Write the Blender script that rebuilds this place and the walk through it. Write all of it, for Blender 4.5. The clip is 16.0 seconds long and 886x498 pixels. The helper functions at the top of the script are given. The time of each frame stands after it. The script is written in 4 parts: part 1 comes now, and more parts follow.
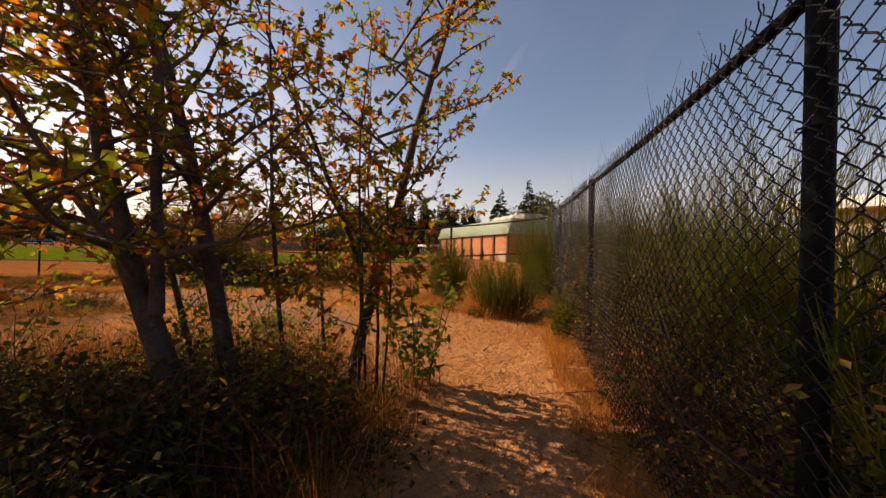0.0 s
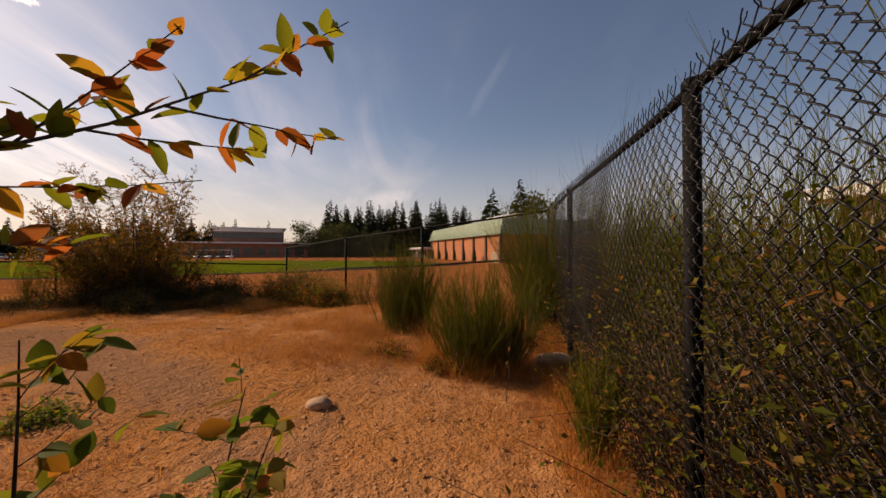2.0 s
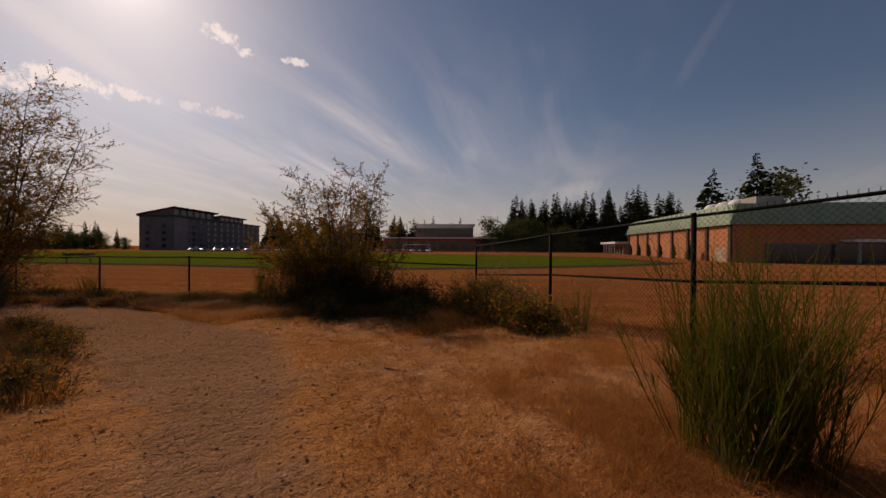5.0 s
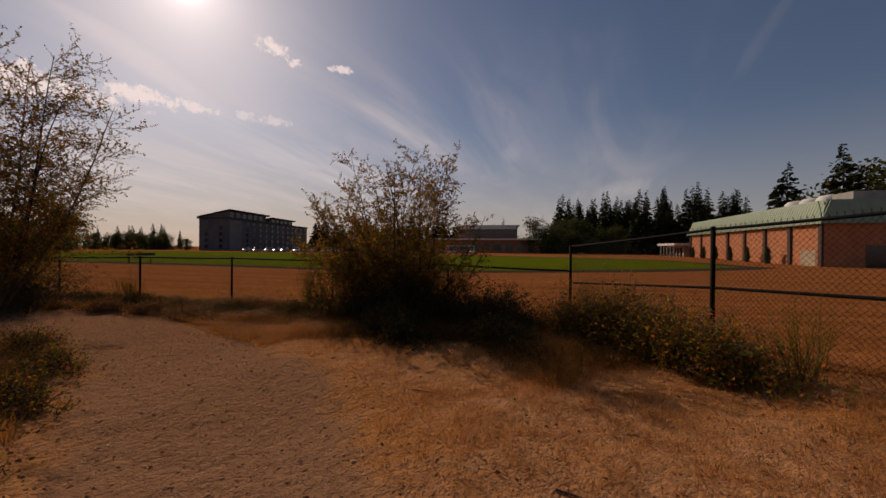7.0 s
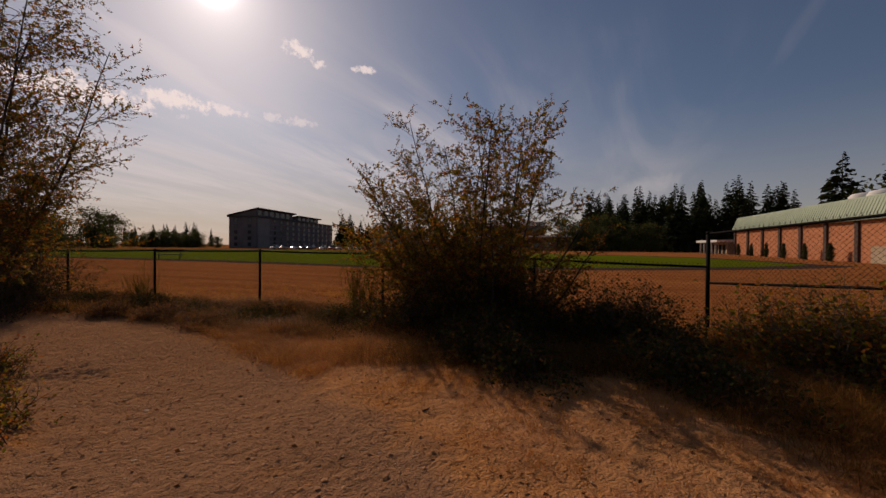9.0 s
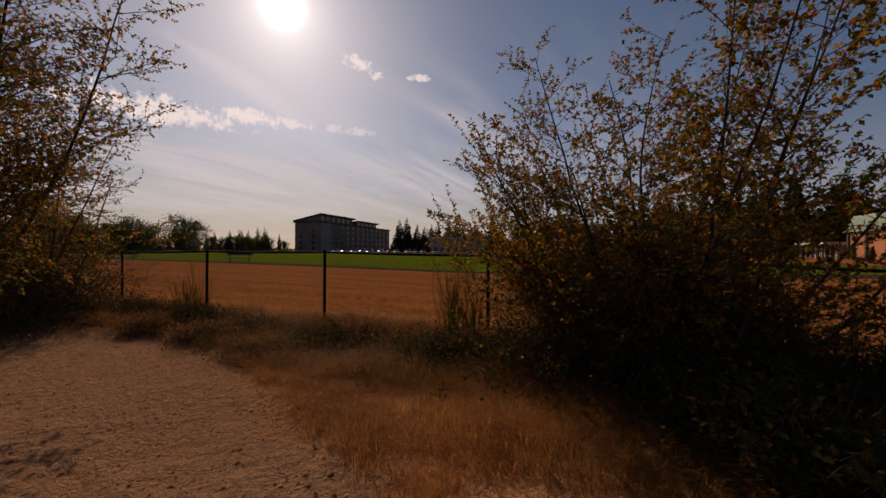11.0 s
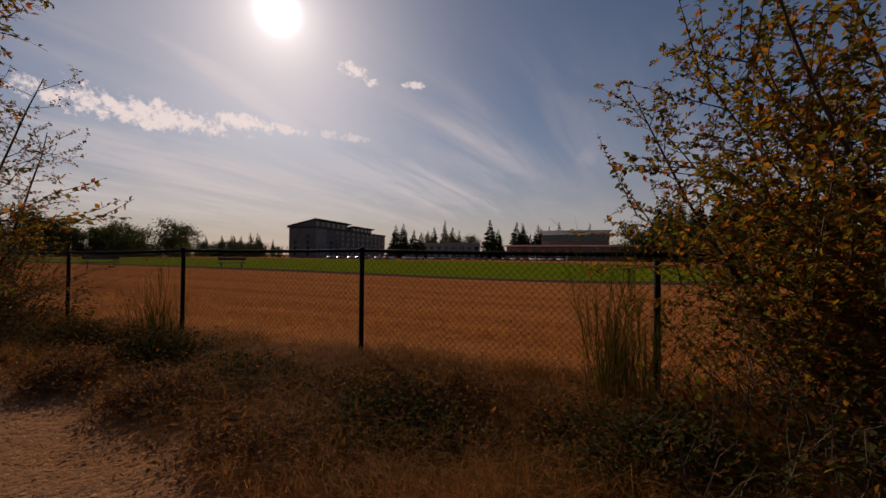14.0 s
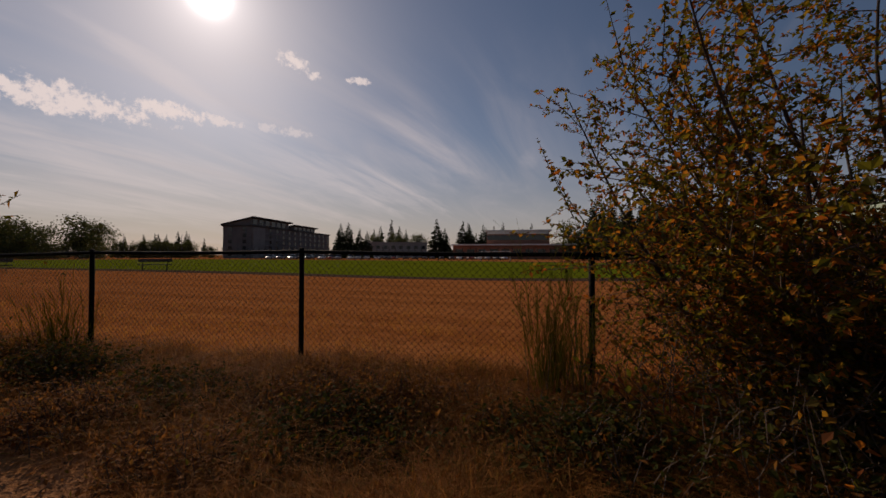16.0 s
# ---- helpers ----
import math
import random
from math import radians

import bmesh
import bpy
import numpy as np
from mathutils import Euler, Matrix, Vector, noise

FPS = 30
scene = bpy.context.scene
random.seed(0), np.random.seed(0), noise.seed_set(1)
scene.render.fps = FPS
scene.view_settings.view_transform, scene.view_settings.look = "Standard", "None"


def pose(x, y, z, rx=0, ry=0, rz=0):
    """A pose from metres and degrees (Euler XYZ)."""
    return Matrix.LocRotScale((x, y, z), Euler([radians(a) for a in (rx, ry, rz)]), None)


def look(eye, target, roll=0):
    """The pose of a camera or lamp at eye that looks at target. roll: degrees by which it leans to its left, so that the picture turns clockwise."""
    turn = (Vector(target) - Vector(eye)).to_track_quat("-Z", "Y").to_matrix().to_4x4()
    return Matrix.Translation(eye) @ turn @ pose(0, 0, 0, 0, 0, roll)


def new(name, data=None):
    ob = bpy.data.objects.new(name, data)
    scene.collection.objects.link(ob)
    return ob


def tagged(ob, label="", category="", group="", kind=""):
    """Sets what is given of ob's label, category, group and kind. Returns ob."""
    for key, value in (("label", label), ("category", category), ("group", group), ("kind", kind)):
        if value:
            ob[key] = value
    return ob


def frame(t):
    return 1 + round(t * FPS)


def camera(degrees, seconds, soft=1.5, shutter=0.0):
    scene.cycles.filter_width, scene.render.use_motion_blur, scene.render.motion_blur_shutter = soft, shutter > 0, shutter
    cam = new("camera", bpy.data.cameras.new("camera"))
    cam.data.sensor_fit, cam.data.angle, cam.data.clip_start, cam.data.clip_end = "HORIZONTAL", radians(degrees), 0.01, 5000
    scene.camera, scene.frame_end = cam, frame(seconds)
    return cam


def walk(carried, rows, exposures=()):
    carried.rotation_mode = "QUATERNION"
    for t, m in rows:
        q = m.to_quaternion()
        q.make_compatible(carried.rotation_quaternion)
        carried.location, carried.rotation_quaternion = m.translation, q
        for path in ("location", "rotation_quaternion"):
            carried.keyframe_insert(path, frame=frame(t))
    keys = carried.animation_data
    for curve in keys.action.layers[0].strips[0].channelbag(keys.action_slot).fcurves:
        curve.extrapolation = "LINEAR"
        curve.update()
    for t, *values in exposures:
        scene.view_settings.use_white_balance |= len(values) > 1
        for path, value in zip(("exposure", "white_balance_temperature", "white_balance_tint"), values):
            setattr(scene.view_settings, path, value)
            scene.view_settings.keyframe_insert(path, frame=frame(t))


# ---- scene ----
cam = camera(99.3, 16.0)
PATH = [
    (0, (0.368, 2.749, 1.391), (-0.032, 4.708, 1.403), 1.7),
    (0.5, (0.413, 3.425, 1.429), (0.043, 5.391, 1.449), 0.7),
    (1, (0.473, 4.217, 1.484), (0.118, 6.185, 1.502), 0.6),
    (1.5, (0.49, 4.765, 1.527), (0.134, 6.733, 1.551), 0.3),
    (2, (0.42, 5.271, 1.519), (0.054, 7.237, 1.542), 0.0),
    (2.5, (0.334, 5.787, 1.577), (-0.109, 7.737, 1.584), 0.1),
    (3, (0.244, 6.173, 1.529), (-0.435, 8.054, 1.56), 0.7),
    (3.5, (-0.015, 6.54, 1.599), (-0.868, 8.349, 1.592), 0.4),
    (4, (-0.353, 6.962, 1.612), (-1.414, 8.658, 1.605), 0.6),
    (4.5, (-0.76, 7.31, 1.63), (-1.899, 8.953, 1.615), 0.5),
    (5, (-1.154, 7.643, 1.675), (-2.387, 9.218, 1.665), 0.3),
    (7.5, (-3.885, 8.855, 1.615), (-5.281, 10.287, 1.61), 0.5),
    (8, (-4.458, 9.057, 1.542), (-5.834, 10.508, 1.535), 0.4),
    (8.5, (-5.032, 9.219, 1.487), (-6.438, 10.641, 1.475), 0.2),
    (9, (-5.641, 9.353, 1.462), (-7.117, 10.703, 1.446), 0.4),
    (9.5, (-6.246, 9.541, 1.427), (-7.792, 10.81, 1.415), 0.3),
    (10, (-6.833, 9.748, 1.408), (-8.454, 10.92, 1.401), 0.2),
    (12.5, (-9.74, 10.219, 1.273), (-11.402, 11.332, 1.28), 0.4),
    (13, (-10.184, 10.284, 1.236), (-11.843, 11.4, 1.251), 0.3),
    (13.5, (-10.521, 10.349, 1.267), (-12.181, 11.465, 1.29), 0.2),
    (14, (-10.702, 10.316, 1.263), (-12.337, 11.467, 1.3), 0.5),
    (14.5, (-10.754, 10.31, 1.261), (-12.324, 11.548, 1.302), 0.0),
    (15, (-10.742, 10.319, 1.267), (-12.254, 11.627, 1.309), 0.2),
    (15.5, (-10.72, 10.333, 1.272), (-12.192, 11.687, 1.311), 0.3),
    (16, (-10.719, 10.357, 1.28), (-12.177, 11.726, 1.314), 0.1),
]
EXPOSURES = [(0.0, 1.15, 7600, 20), (1.5, 0.9, 7500, 20), (2.5, 0.38, 7100, 20), (3.5, 0.12, 6900, 20), (5.0, -0.25, 6800, 20), (7.5, -0.35, 6750, 20), (9.0, -0.36, 6700, 20), (12.5, -0.32, 6650, 19), (16.0, -0.48, 6600, 18)]
walk(cam, [(t, look(eye, target, roll)) for t, eye, target, roll in PATH], EXPOSURES)

# ---- world, sun ----
SUN = Vector((-0.843, 0.163, 0.511)).normalized()
SUN_EL = math.asin(SUN.z)
SUN_AZ = math.atan2(SUN.x, SUN.y)


class Nodes:
    """Short hand for building node trees."""

    def __init__(self, tree):
        self.tree = tree
        tree.nodes.clear()

    def add(self, kind, **values):
        n = self.tree.nodes.new(kind)
        for key, value in values.items():
            if key in n.inputs:
                self.put(n.inputs[key], value)
            else:
                setattr(n, key, value)
        return n

    def put(self, socket, value):
        if isinstance(value, bpy.types.NodeSocket):
            self.tree.links.new(value, socket)
        else:
            socket.default_value = value

    def math(self, op, a, b=0.0, c=0.0, clamp=False):
        n = self.tree.nodes.new("ShaderNodeMath")
        n.operation, n.use_clamp = op, clamp
        for s, v in zip(n.inputs, (a, b, c)):
            self.put(s, v)
        return n.outputs[0]

    def dot(self, a, b):
        n = self.tree.nodes.new("ShaderNodeVectorMath")
        n.operation = "DOT_PRODUCT"
        self.put(n.inputs[0], a)
        self.put(n.inputs[1], b)
        return n.outputs["Value"]

    def ramp(self, value, lo, hi):
        n = self.tree.nodes.new("ShaderNodeMapRange")
        n.interpolation_type = "SMOOTHSTEP"
        for s, v in zip(n.inputs, (value, lo, hi, 0.0, 1.0)):
            self.put(s, v)
        return n.outputs[0]

    def mix(self, f, a, b, blend="MIX"):
        n = self.tree.nodes.new("ShaderNodeMix")
        n.data_type, n.blend_type = "RGBA", blend
        self.put(n.inputs[0], f)
        self.put(n.inputs[6], a if isinstance(a, bpy.types.NodeSocket) else (*a, 1))
        self.put(n.inputs[7], b if isinstance(b, bpy.types.NodeSocket) else (*b, 1))
        return n.outputs[2]

    def noise(self, vector, scale, detail=4.0, rough=0.55, distort=0.0):
        n = self.tree.nodes.new("ShaderNodeTexNoise")
        self.put(n.inputs["Vector"], vector)
        n.inputs["Scale"].default_value, n.inputs["Detail"].default_value = scale, detail
        n.inputs["Roughness"].default_value, n.inputs["Distortion"].default_value = rough, distort
        return n.outputs[0]

    def colours(self, value, stops):
        n = self.tree.nodes.new("ShaderNodeValToRGB")
        e = n.color_ramp.elements
        while len(e) < len(stops):
            e.new(0.5)
        for k, (at, col) in zip(e, stops):
            k.position, k.color = at, (*col, 1)
        self.put(n.inputs[0], value)
        return n.outputs[0]


def make_world():
    w = bpy.data.worlds.new("sky")
    scene.world = w
    w.use_nodes = True
    n = Nodes(w.node_tree)
    sky = n.add("ShaderNodeTexSky", sky_type="NISHITA", sun_disc=False, sun_elevation=SUN_EL, sun_rotation=SUN_AZ,
                air_density=1.0, dust_density=0.7, ozone_density=1.5)
    way = n.add("ShaderNodeTexCoord").outputs["Generated"]
    up = n.dot(way, (0, 0, 1))
    near_sun = n.ramp(n.dot(way, tuple(SUN)), 0.25, 0.95)
    # high thin cirrus drawn out along the wind
    flat = n.add("ShaderNodeVectorMath", operation="SCALE")
    n.put(flat.inputs[0], way)
    n.put(flat.inputs["Scale"], n.math("DIVIDE", 1.0, n.math("ADD", n.math("MAXIMUM", up, 0.0), 0.2)))
    drawn = n.add("ShaderNodeCombineXYZ", X=n.math("MULTIPLY", n.dot(flat.outputs[0], (-0.34, 0.94, 0)), 0.32), Y=n.math("MULTIPLY", n.dot(flat.outputs[0], (0.94, 0.34, 0)), 1.2), Z=0.3)
    wisps = n.ramp(n.noise(drawn.outputs[0], 2.1, 9.0, 0.55, 0.9), 0.40, 0.86)
    low = n.math("MULTIPLY", n.ramp(up, -0.02, 0.05), n.math("SUBTRACT", 1.0, n.ramp(up, 0.25, 0.6)))
    wisps = n.math("MULTIPLY", wisps, n.math("MAXIMUM", n.ramp(n.noise(way, 2.6, 3.0), 0.42, 0.66), n.ramp(n.dot(way, (-0.84, 0.5, 0.2)), 0.72, 0.97)))
    wisps = n.math("MULTIPLY", n.math("MULTIPLY", wisps, low), n.math("ADD", 0.06, n.math("MULTIPLY", near_sun, 0.36)))
    # a few small bright clouds: azimuth, elevation, half width, half height, tilt (degrees)
    puffs = None
    rough = n.noise(way, 42.0, 7.0, 0.68)
    veil = n.noise(drawn.outputs[0], 4.5, 7.0, 0.6, 0.7)
    for az, el, wide, high, tilt, thick in CLOUDS:
        a, b = radians(az), radians(el)
        mid = Vector((math.sin(a) * math.cos(b), math.cos(a) * math.cos(b), math.sin(b)))
        side = Vector((math.cos(a), -math.sin(a), 0))
        rise = side.cross(mid)
        c, s = math.cos(radians(tilt)), math.sin(radians(tilt))
        u = n.math("DIVIDE", n.dot(way, tuple(side * c + rise * s)), radians(wide))
        v = n.math("DIVIDE", n.dot(way, tuple(rise * c - side * s)), radians(high))
        r = n.math("ADD", n.math("MULTIPLY", u, u), n.math("MULTIPLY", v, v))
        front = n.ramp(n.dot(way, tuple(mid)), 0.5, 0.6)
        lumps = n.math("MULTIPLY", n.math("SUBTRACT", rough, 0.29), 5.8) if thick > 0.4 else n.math("MULTIPLY", n.math("SUBTRACT", veil, 0.2), 4.5)
        m = n.math("MULTIPLY", n.math("MULTIPLY", front, thick), n.ramp(n.math("SUBTRACT", lumps, r), *((0.25, 1.35) if thick > 0.4 else (-0.1, 2.2))))
        puffs = m if puffs is None else n.math("MAXIMUM", puffs, m)
    base = n.add("ShaderNodeBackground", Strength=SKY)
    hazy = n.mix(n.math("MULTIPLY", n.math("SUBTRACT", 1.0, n.ramp(up, -0.02, 0.32)), n.math("ADD", 0.4, n.math("MULTIPLY", near_sun, 0.35))), n.mix(1.0, sky.outputs[0], (0.98, 1.0, 1.02), "MULTIPLY"), (8.8, 7.5, 6.8))
    clouded = n.mix(wisps, hazy, (14.5, 12.9, 12.0))
    clouded = n.mix(n.math("MULTIPLY", puffs, 0.9), clouded, (19.0, 16.8, 15.4))
    n.put(base.inputs["Color"], clouded)
    # the sun's aureole
    c = n.math("MAXIMUM", n.dot(way, tuple(SUN)), 0.0)
    core = n.math("MULTIPLY", n.math("POWER", c, 3000.0), 5.0)
    glow = n.math("ADD", n.math("MULTIPLY", n.math("POWER", c, 350.0), 0.5), n.math("MULTIPLY", n.math("POWER", c, 30.0), 0.07))
    halo = n.add("ShaderNodeBackground")
    halo.inputs["Color"].default_value = (1.0, 0.93, 0.86, 1)
    n.put(halo.inputs["Strength"], n.math("ADD", core, glow))
    both = n.add("ShaderNodeAddShader")
    n.put(both.inputs[0], base.outputs[0])
    n.put(both.inputs[1], halo.outputs[0])
    n.put(n.add("ShaderNodeOutputWorld").inputs[0], both.outputs[0])


SKY = 0.055
CLOUDS = [(-94, 16.4, 11, 1.8, -1, 1.0), (-83, 17.3, 4.6, 1.25, -2, 1.0), (-77.3, 17.1, 2.4, 0.8, -5, 0.8), (-68.5, 25.6, 2.4, 1.1, -20, 1.0), (-66, 24.6, 1.9, 0.7, -14, 0.9), (-59.5, 24.5, 1.7, 0.55, 3, 0.9), (-70, 17.0, 4.2, 0.7, -3, 0.5),
          (-62, 11.0, 15, 3.2, -10, 0.38), (-87, 10.4, 20, 3.0, -10, 0.34), (-49, 15.6, 8, 4.4, -38, 0.2), (-82, 20.5, 12, 1.4, -26, 0.3), (-96, 7.0, 22, 2.2, -4, 0.3),
          (-3.4, 24.2, 5.0, 0.8, 55, 0.04), (-33.6, 14.3, 2.0, 1.5, 40, 0.17), (13, 8.0, 14, 1.5, 11, 0.06), (-20, 8.0, 6, 1.2, 8, 0.17)]
make_world()
lamp = new("sun", bpy.data.lights.new("sun", "SUN"))
lamp.data.energy, lamp.data.angle, lamp.data.color = 3.2, radians(0.6), (1.0, 0.81, 0.60)
lamp.matrix_world = look(SUN * 100, (0, 0, 0))


# ---- materials ----
def material(name):
    m = bpy.data.materials.new(name)
    m.use_nodes = True
    return m, Nodes(m.node_tree)


def finish(n, colour, rough=0.8, bump=None, strength=0.3, distance=0.01, metal=0.0, through_light=0.0, spec=0.3):
    b = n.add("ShaderNodeBsdfPrincipled", Roughness=rough, Metallic=metal)
    b.inputs["Specular IOR Level"].default_value = spec
    n.put(b.inputs["Base Color"], colour if isinstance(colour, bpy.types.NodeSocket) else (*colour, 1))
    if bump is not None:
        k = n.add("ShaderNodeBump", Strength=strength, Distance=distance)
        n.put(k.inputs["Height"], bump)
        n.put(b.inputs["Normal"], k.outputs[0])
    out = b.outputs[0]
    if through_light:
        t = n.add("ShaderNodeBsdfTranslucent")
        n.put(t.inputs["Color"], n.mix(1.0, colour, (1.5, 1.35, 0.8), "MULTIPLY"))
        mx = n.add("ShaderNodeMixShader")
        n.put(mx.inputs[0], through_light)
        n.put(mx.inputs[1], out)
        n.put(mx.inputs[2], t.outputs[0])
        out = mx.outputs[0]
    n.put(n.add("ShaderNodeOutputMaterial").inputs[0], out)


def speckled(name, a, b, scale=6.0, fine=60.0, rough=0.8, metal=0.0, spec=0.3, strength=0.25):
    """Two tones at two scales, with fine relief."""
    m, n = material(name)
    p = n.add("ShaderNodeTexCoord").outputs["Object"]
    big, small = n.noise(p, scale, 5.0), n.noise(p, fine, 3.0)
    col = n.mix(n.ramp(n.math("ADD", n.math("MULTIPLY", big, 0.65), n.math("MULTIPLY", small, 0.35)), 0.35, 0.65), a, b)
    finish(n, col, rough, small, strength, 0.004, metal, 0.0, spec)
    return m


def leafy(name, stops, through_light=0.4, rough=0.65):
    """Leaves or blades that each take a colour of their own."""
    m, n = material(name)
    rnd = n.add("ShaderNodeNewGeometry").outputs["Random Per Island"]
    p = n.add("ShaderNodeTexCoord").outputs["Object"]
    col = n.colours(rnd, stops)
    col = n.mix(n.math("MULTIPLY", n.noise(p, 40.0, 2.0), 0.3), col, (0.05, 0.035, 0.015))
    finish(n, col, rough, None, through_light=through_light, spec=0.08)
    return m


def ground_material():
    m, n = material("dry_ground")
    p = n.add("ShaderNodeNewGeometry").outputs["Position"]
    trail = n.add("ShaderNodeAttribute", attribute_name="trail").outputs["Fac"]
    big, mid, fine = n.noise(p, 0.55, 4.0), n.noise(p, 4.5, 5.0), n.noise(p, 60.0, 3.0)
    earth = n.mix(n.ramp(mid, 0.35, 0.68), (0.53, 0.272, 0.125), (0.375, 0.175, 0.075))
    straw = n.mix(n.ramp(fine, 0.3, 0.7), (0.49, 0.218, 0.072), (0.33, 0.138, 0.046))
    bare = n.ramp(n.math("ADD", big, n.math("MULTIPLY", mid, 0.4)), 0.55, 0.85)
    col = n.mix(bare, straw, earth)
    stones = n.add("ShaderNodeTexVoronoi", feature="F1")
    n.put(stones.inputs["Vector"], p)
    stones.inputs["Scale"].default_value = 38.0
    grit = n.mix(n.ramp(n.dot(stones.outputs["Color"], (0.33, 0.33, 0.33)), 0.2, 0.8), (0.24, 0.128, 0.07), (0.355, 0.195, 0.108))
    grit = n.mix(n.ramp(fine, 0.42, 0.6), grit, (0.29, 0.157, 0.086))
    edge = n.math("MULTIPLY", n.ramp(n.math("ADD", trail, n.math("MULTIPLY", n.math("SUBTRACT", n.math("ADD", n.math("MULTIPLY", mid, 0.5), n.math("MULTIPLY", big, 0.5)), 0.5), 2.2)), 0.2, 0.9), 0.85)
    col = n.mix(edge, col, grit)
    specks = n.ramp(n.noise(p, 21.0, 8.0, 0.82), 0.54, 0.68)
    col = n.mix(n.math("MULTIPLY", specks, 0.62), col, (0.11, 0.05, 0.022))
    pale = n.ramp(n.noise(p, 44.0, 5.0, 0.8), 0.6, 0.75)
    col = n.mix(n.math("MULTIPLY", pale, 0.6), col, (0.50, 0.27, 0.12))
    # the far side of the fence: mown straw, a cinder track and a watered green
    sep = n.add("ShaderNodeSeparateXYZ")
    n.put(sep.inputs[0], p)
    x, y = sep.outputs[0], sep.outputs[1]
    dx, dy = n.math("ADD", x, 77.4), n.math("SUBTRACT", y, 35.5)
    u = n.math("ADD", n.math("MULTIPLY", dx, 0.866), n.math("MULTIPLY", dy, 0.5))
    v = n.math("SUBTRACT", n.math("MULTIPLY", dy, 0.866), n.math("MULTIPLY", dx, 0.5))
    u1 = n.math("MAXIMUM", n.math("SUBTRACT", n.math("ABSOLUTE", u), 42.5), 0.0)
    d = n.math("SUBTRACT", n.math("SQRT", n.math("ADD", n.math("MULTIPLY", u1, u1), n.math("MULTIPLY", v, v))), 32.0)
    grass = n.mix(n.ramp(n.noise(p, 0.3, 3.0), 0.35, 0.7), (0.11, 0.138, 0.008), (0.085, 0.108, 0.007))
    grass = n.mix(n.ramp(fine, 0.3, 0.75), grass, (0.125, 0.148, 0.010))
    rows = n.noise(n.add("ShaderNodeCombineXYZ", X=n.math("MULTIPLY", u, 0.05), Y=n.math("MULTIPLY", v, 0.9)).outputs[0], 1.0, 4.0)
    mown = n.mix(n.ramp(n.math("ADD", n.math("MULTIPLY", rows, 0.6), n.math("MULTIPLY", mid, 0.4)), 0.36, 0.66), (0.25, 0.088, 0.026), (0.40, 0.155, 0.05))
    over = n.add("ShaderNodeAttribute", attribute_name="field").outputs["Fac"]
    col = n.mix(over, col, mown)
    col = n.mix(n.math("SUBTRACT", 1.0, n.ramp(d, 2.9, 3.1)), col, (0.075, 0.05, 0.04))
    col = n.mix(n.math("SUBTRACT", 1.0, n.ramp(d, -0.1, 0.1)), col, grass)
    relief = n.math("ADD", n.math("MULTIPLY", fine, 0.45), n.math("MULTIPLY", n.noise(p, 16.0, 5.0, 0.62), 1.1))
    relief = n.math("ADD", relief, n.math("MULTIPLY", mid, 1.6))
    finish(n, col, 1.0, relief, 1.0, 0.045, spec=0.0)
    return m


GROUND = ground_material()
BLACK = speckled("black_vinyl", (0.004, 0.004, 0.004), (0.009, 0.008, 0.007), 9.0, 120.0, 0.75, 0.0, 0.1)
WIRE = speckled("black_wire", (0.004, 0.004, 0.004), (0.009, 0.008, 0.008), 20.0, 200.0, 0.33, 0.0, 0.22)
BARK = speckled("bark", (0.032, 0.023, 0.018), (0.085, 0.062, 0.048), 5.0, 38.0, 0.9, 0.0, 0.2, 0.8)
TWIG = speckled("twig_bark", (0.06, 0.04, 0.03), (0.12, 0.085, 0.06), 8.0, 60.0, 0.85)
AUTUMN = leafy("autumn_leaves", [(0.0, (0.11, 0.15, 0.014)), (0.4, (0.20, 0.21, 0.02)), (0.55, (0.38, 0.24, 0.028)), (0.7, (0.44, 0.15, 0.026)), (0.86, (0.30, 0.08, 0.025)), (1.0, (0.12, 0.05, 0.025))], 0.65)
GREENISH = leafy("green_leaves", [(0.0, (0.07, 0.12, 0.015)), (0.5, (0.12, 0.17, 0.02)), (0.8, (0.22, 0.19, 0.025)), (1.0, (0.34, 0.13, 0.025))], 0.5)
HAW = leafy("hawthorn_leaves", [(0.0, (0.055, 0.066, 0.009)), (0.4, (0.115, 0.108, 0.014)), (0.58, (0.25, 0.17, 0.02)), (0.76, (0.38, 0.145, 0.021)), (0.9, (0.29, 0.08, 0.018)), (1.0, (0.09, 0.045, 0.018))], 0.58)
# SHADE: dark bramble leaves, with shade under trees partly put into the colour
SHADE = leafy("shade_dark_bramble_leaves", [(0.0, (0.028, 0.038, 0.008)), (0.5, (0.05, 0.055, 0.011)), (0.75, (0.10, 0.06, 0.014)), (1.0, (0.18, 0.065, 0.014))], 0.35, 0.9)
BROOM = leafy("broom_stems", [(0.0, (0.08, 0.115, 0.008)), (0.5, (0.15, 0.18, 0.012)), (0.85, (0.215, 0.20, 0.018)), (1.0, (0.24, 0.13, 0.036))], 0.6, 0.75)
THICKET = leafy("thicket_leaves", [(0.0, (0.05, 0.06, 0.008)), (0.4, (0.11, 0.12, 0.011)), (0.62, (0.18, 0.165, 0.017)), (0.8, (0.20, 0.10, 0.03)), (1.0, (0.30, 0.13, 0.036))], 0.42, 0.8)
DRYLEAF = leafy("dry_undergrowth", [(0.0, (0.10, 0.042, 0.014)), (0.5, (0.24, 0.10, 0.034)), (0.85, (0.34, 0.16, 0.055)), (1.0, (0.12, 0.11, 0.015))], 0.35, 0.8)
STRAW = leafy("straw", [(0.0, (0.30, 0.12, 0.032)), (0.4, (0.46, 0.20, 0.052)), (0.75, (0.58, 0.31, 0.10)), (1.0, (0.26, 0.10, 0.03))], 0.52, 0.75)
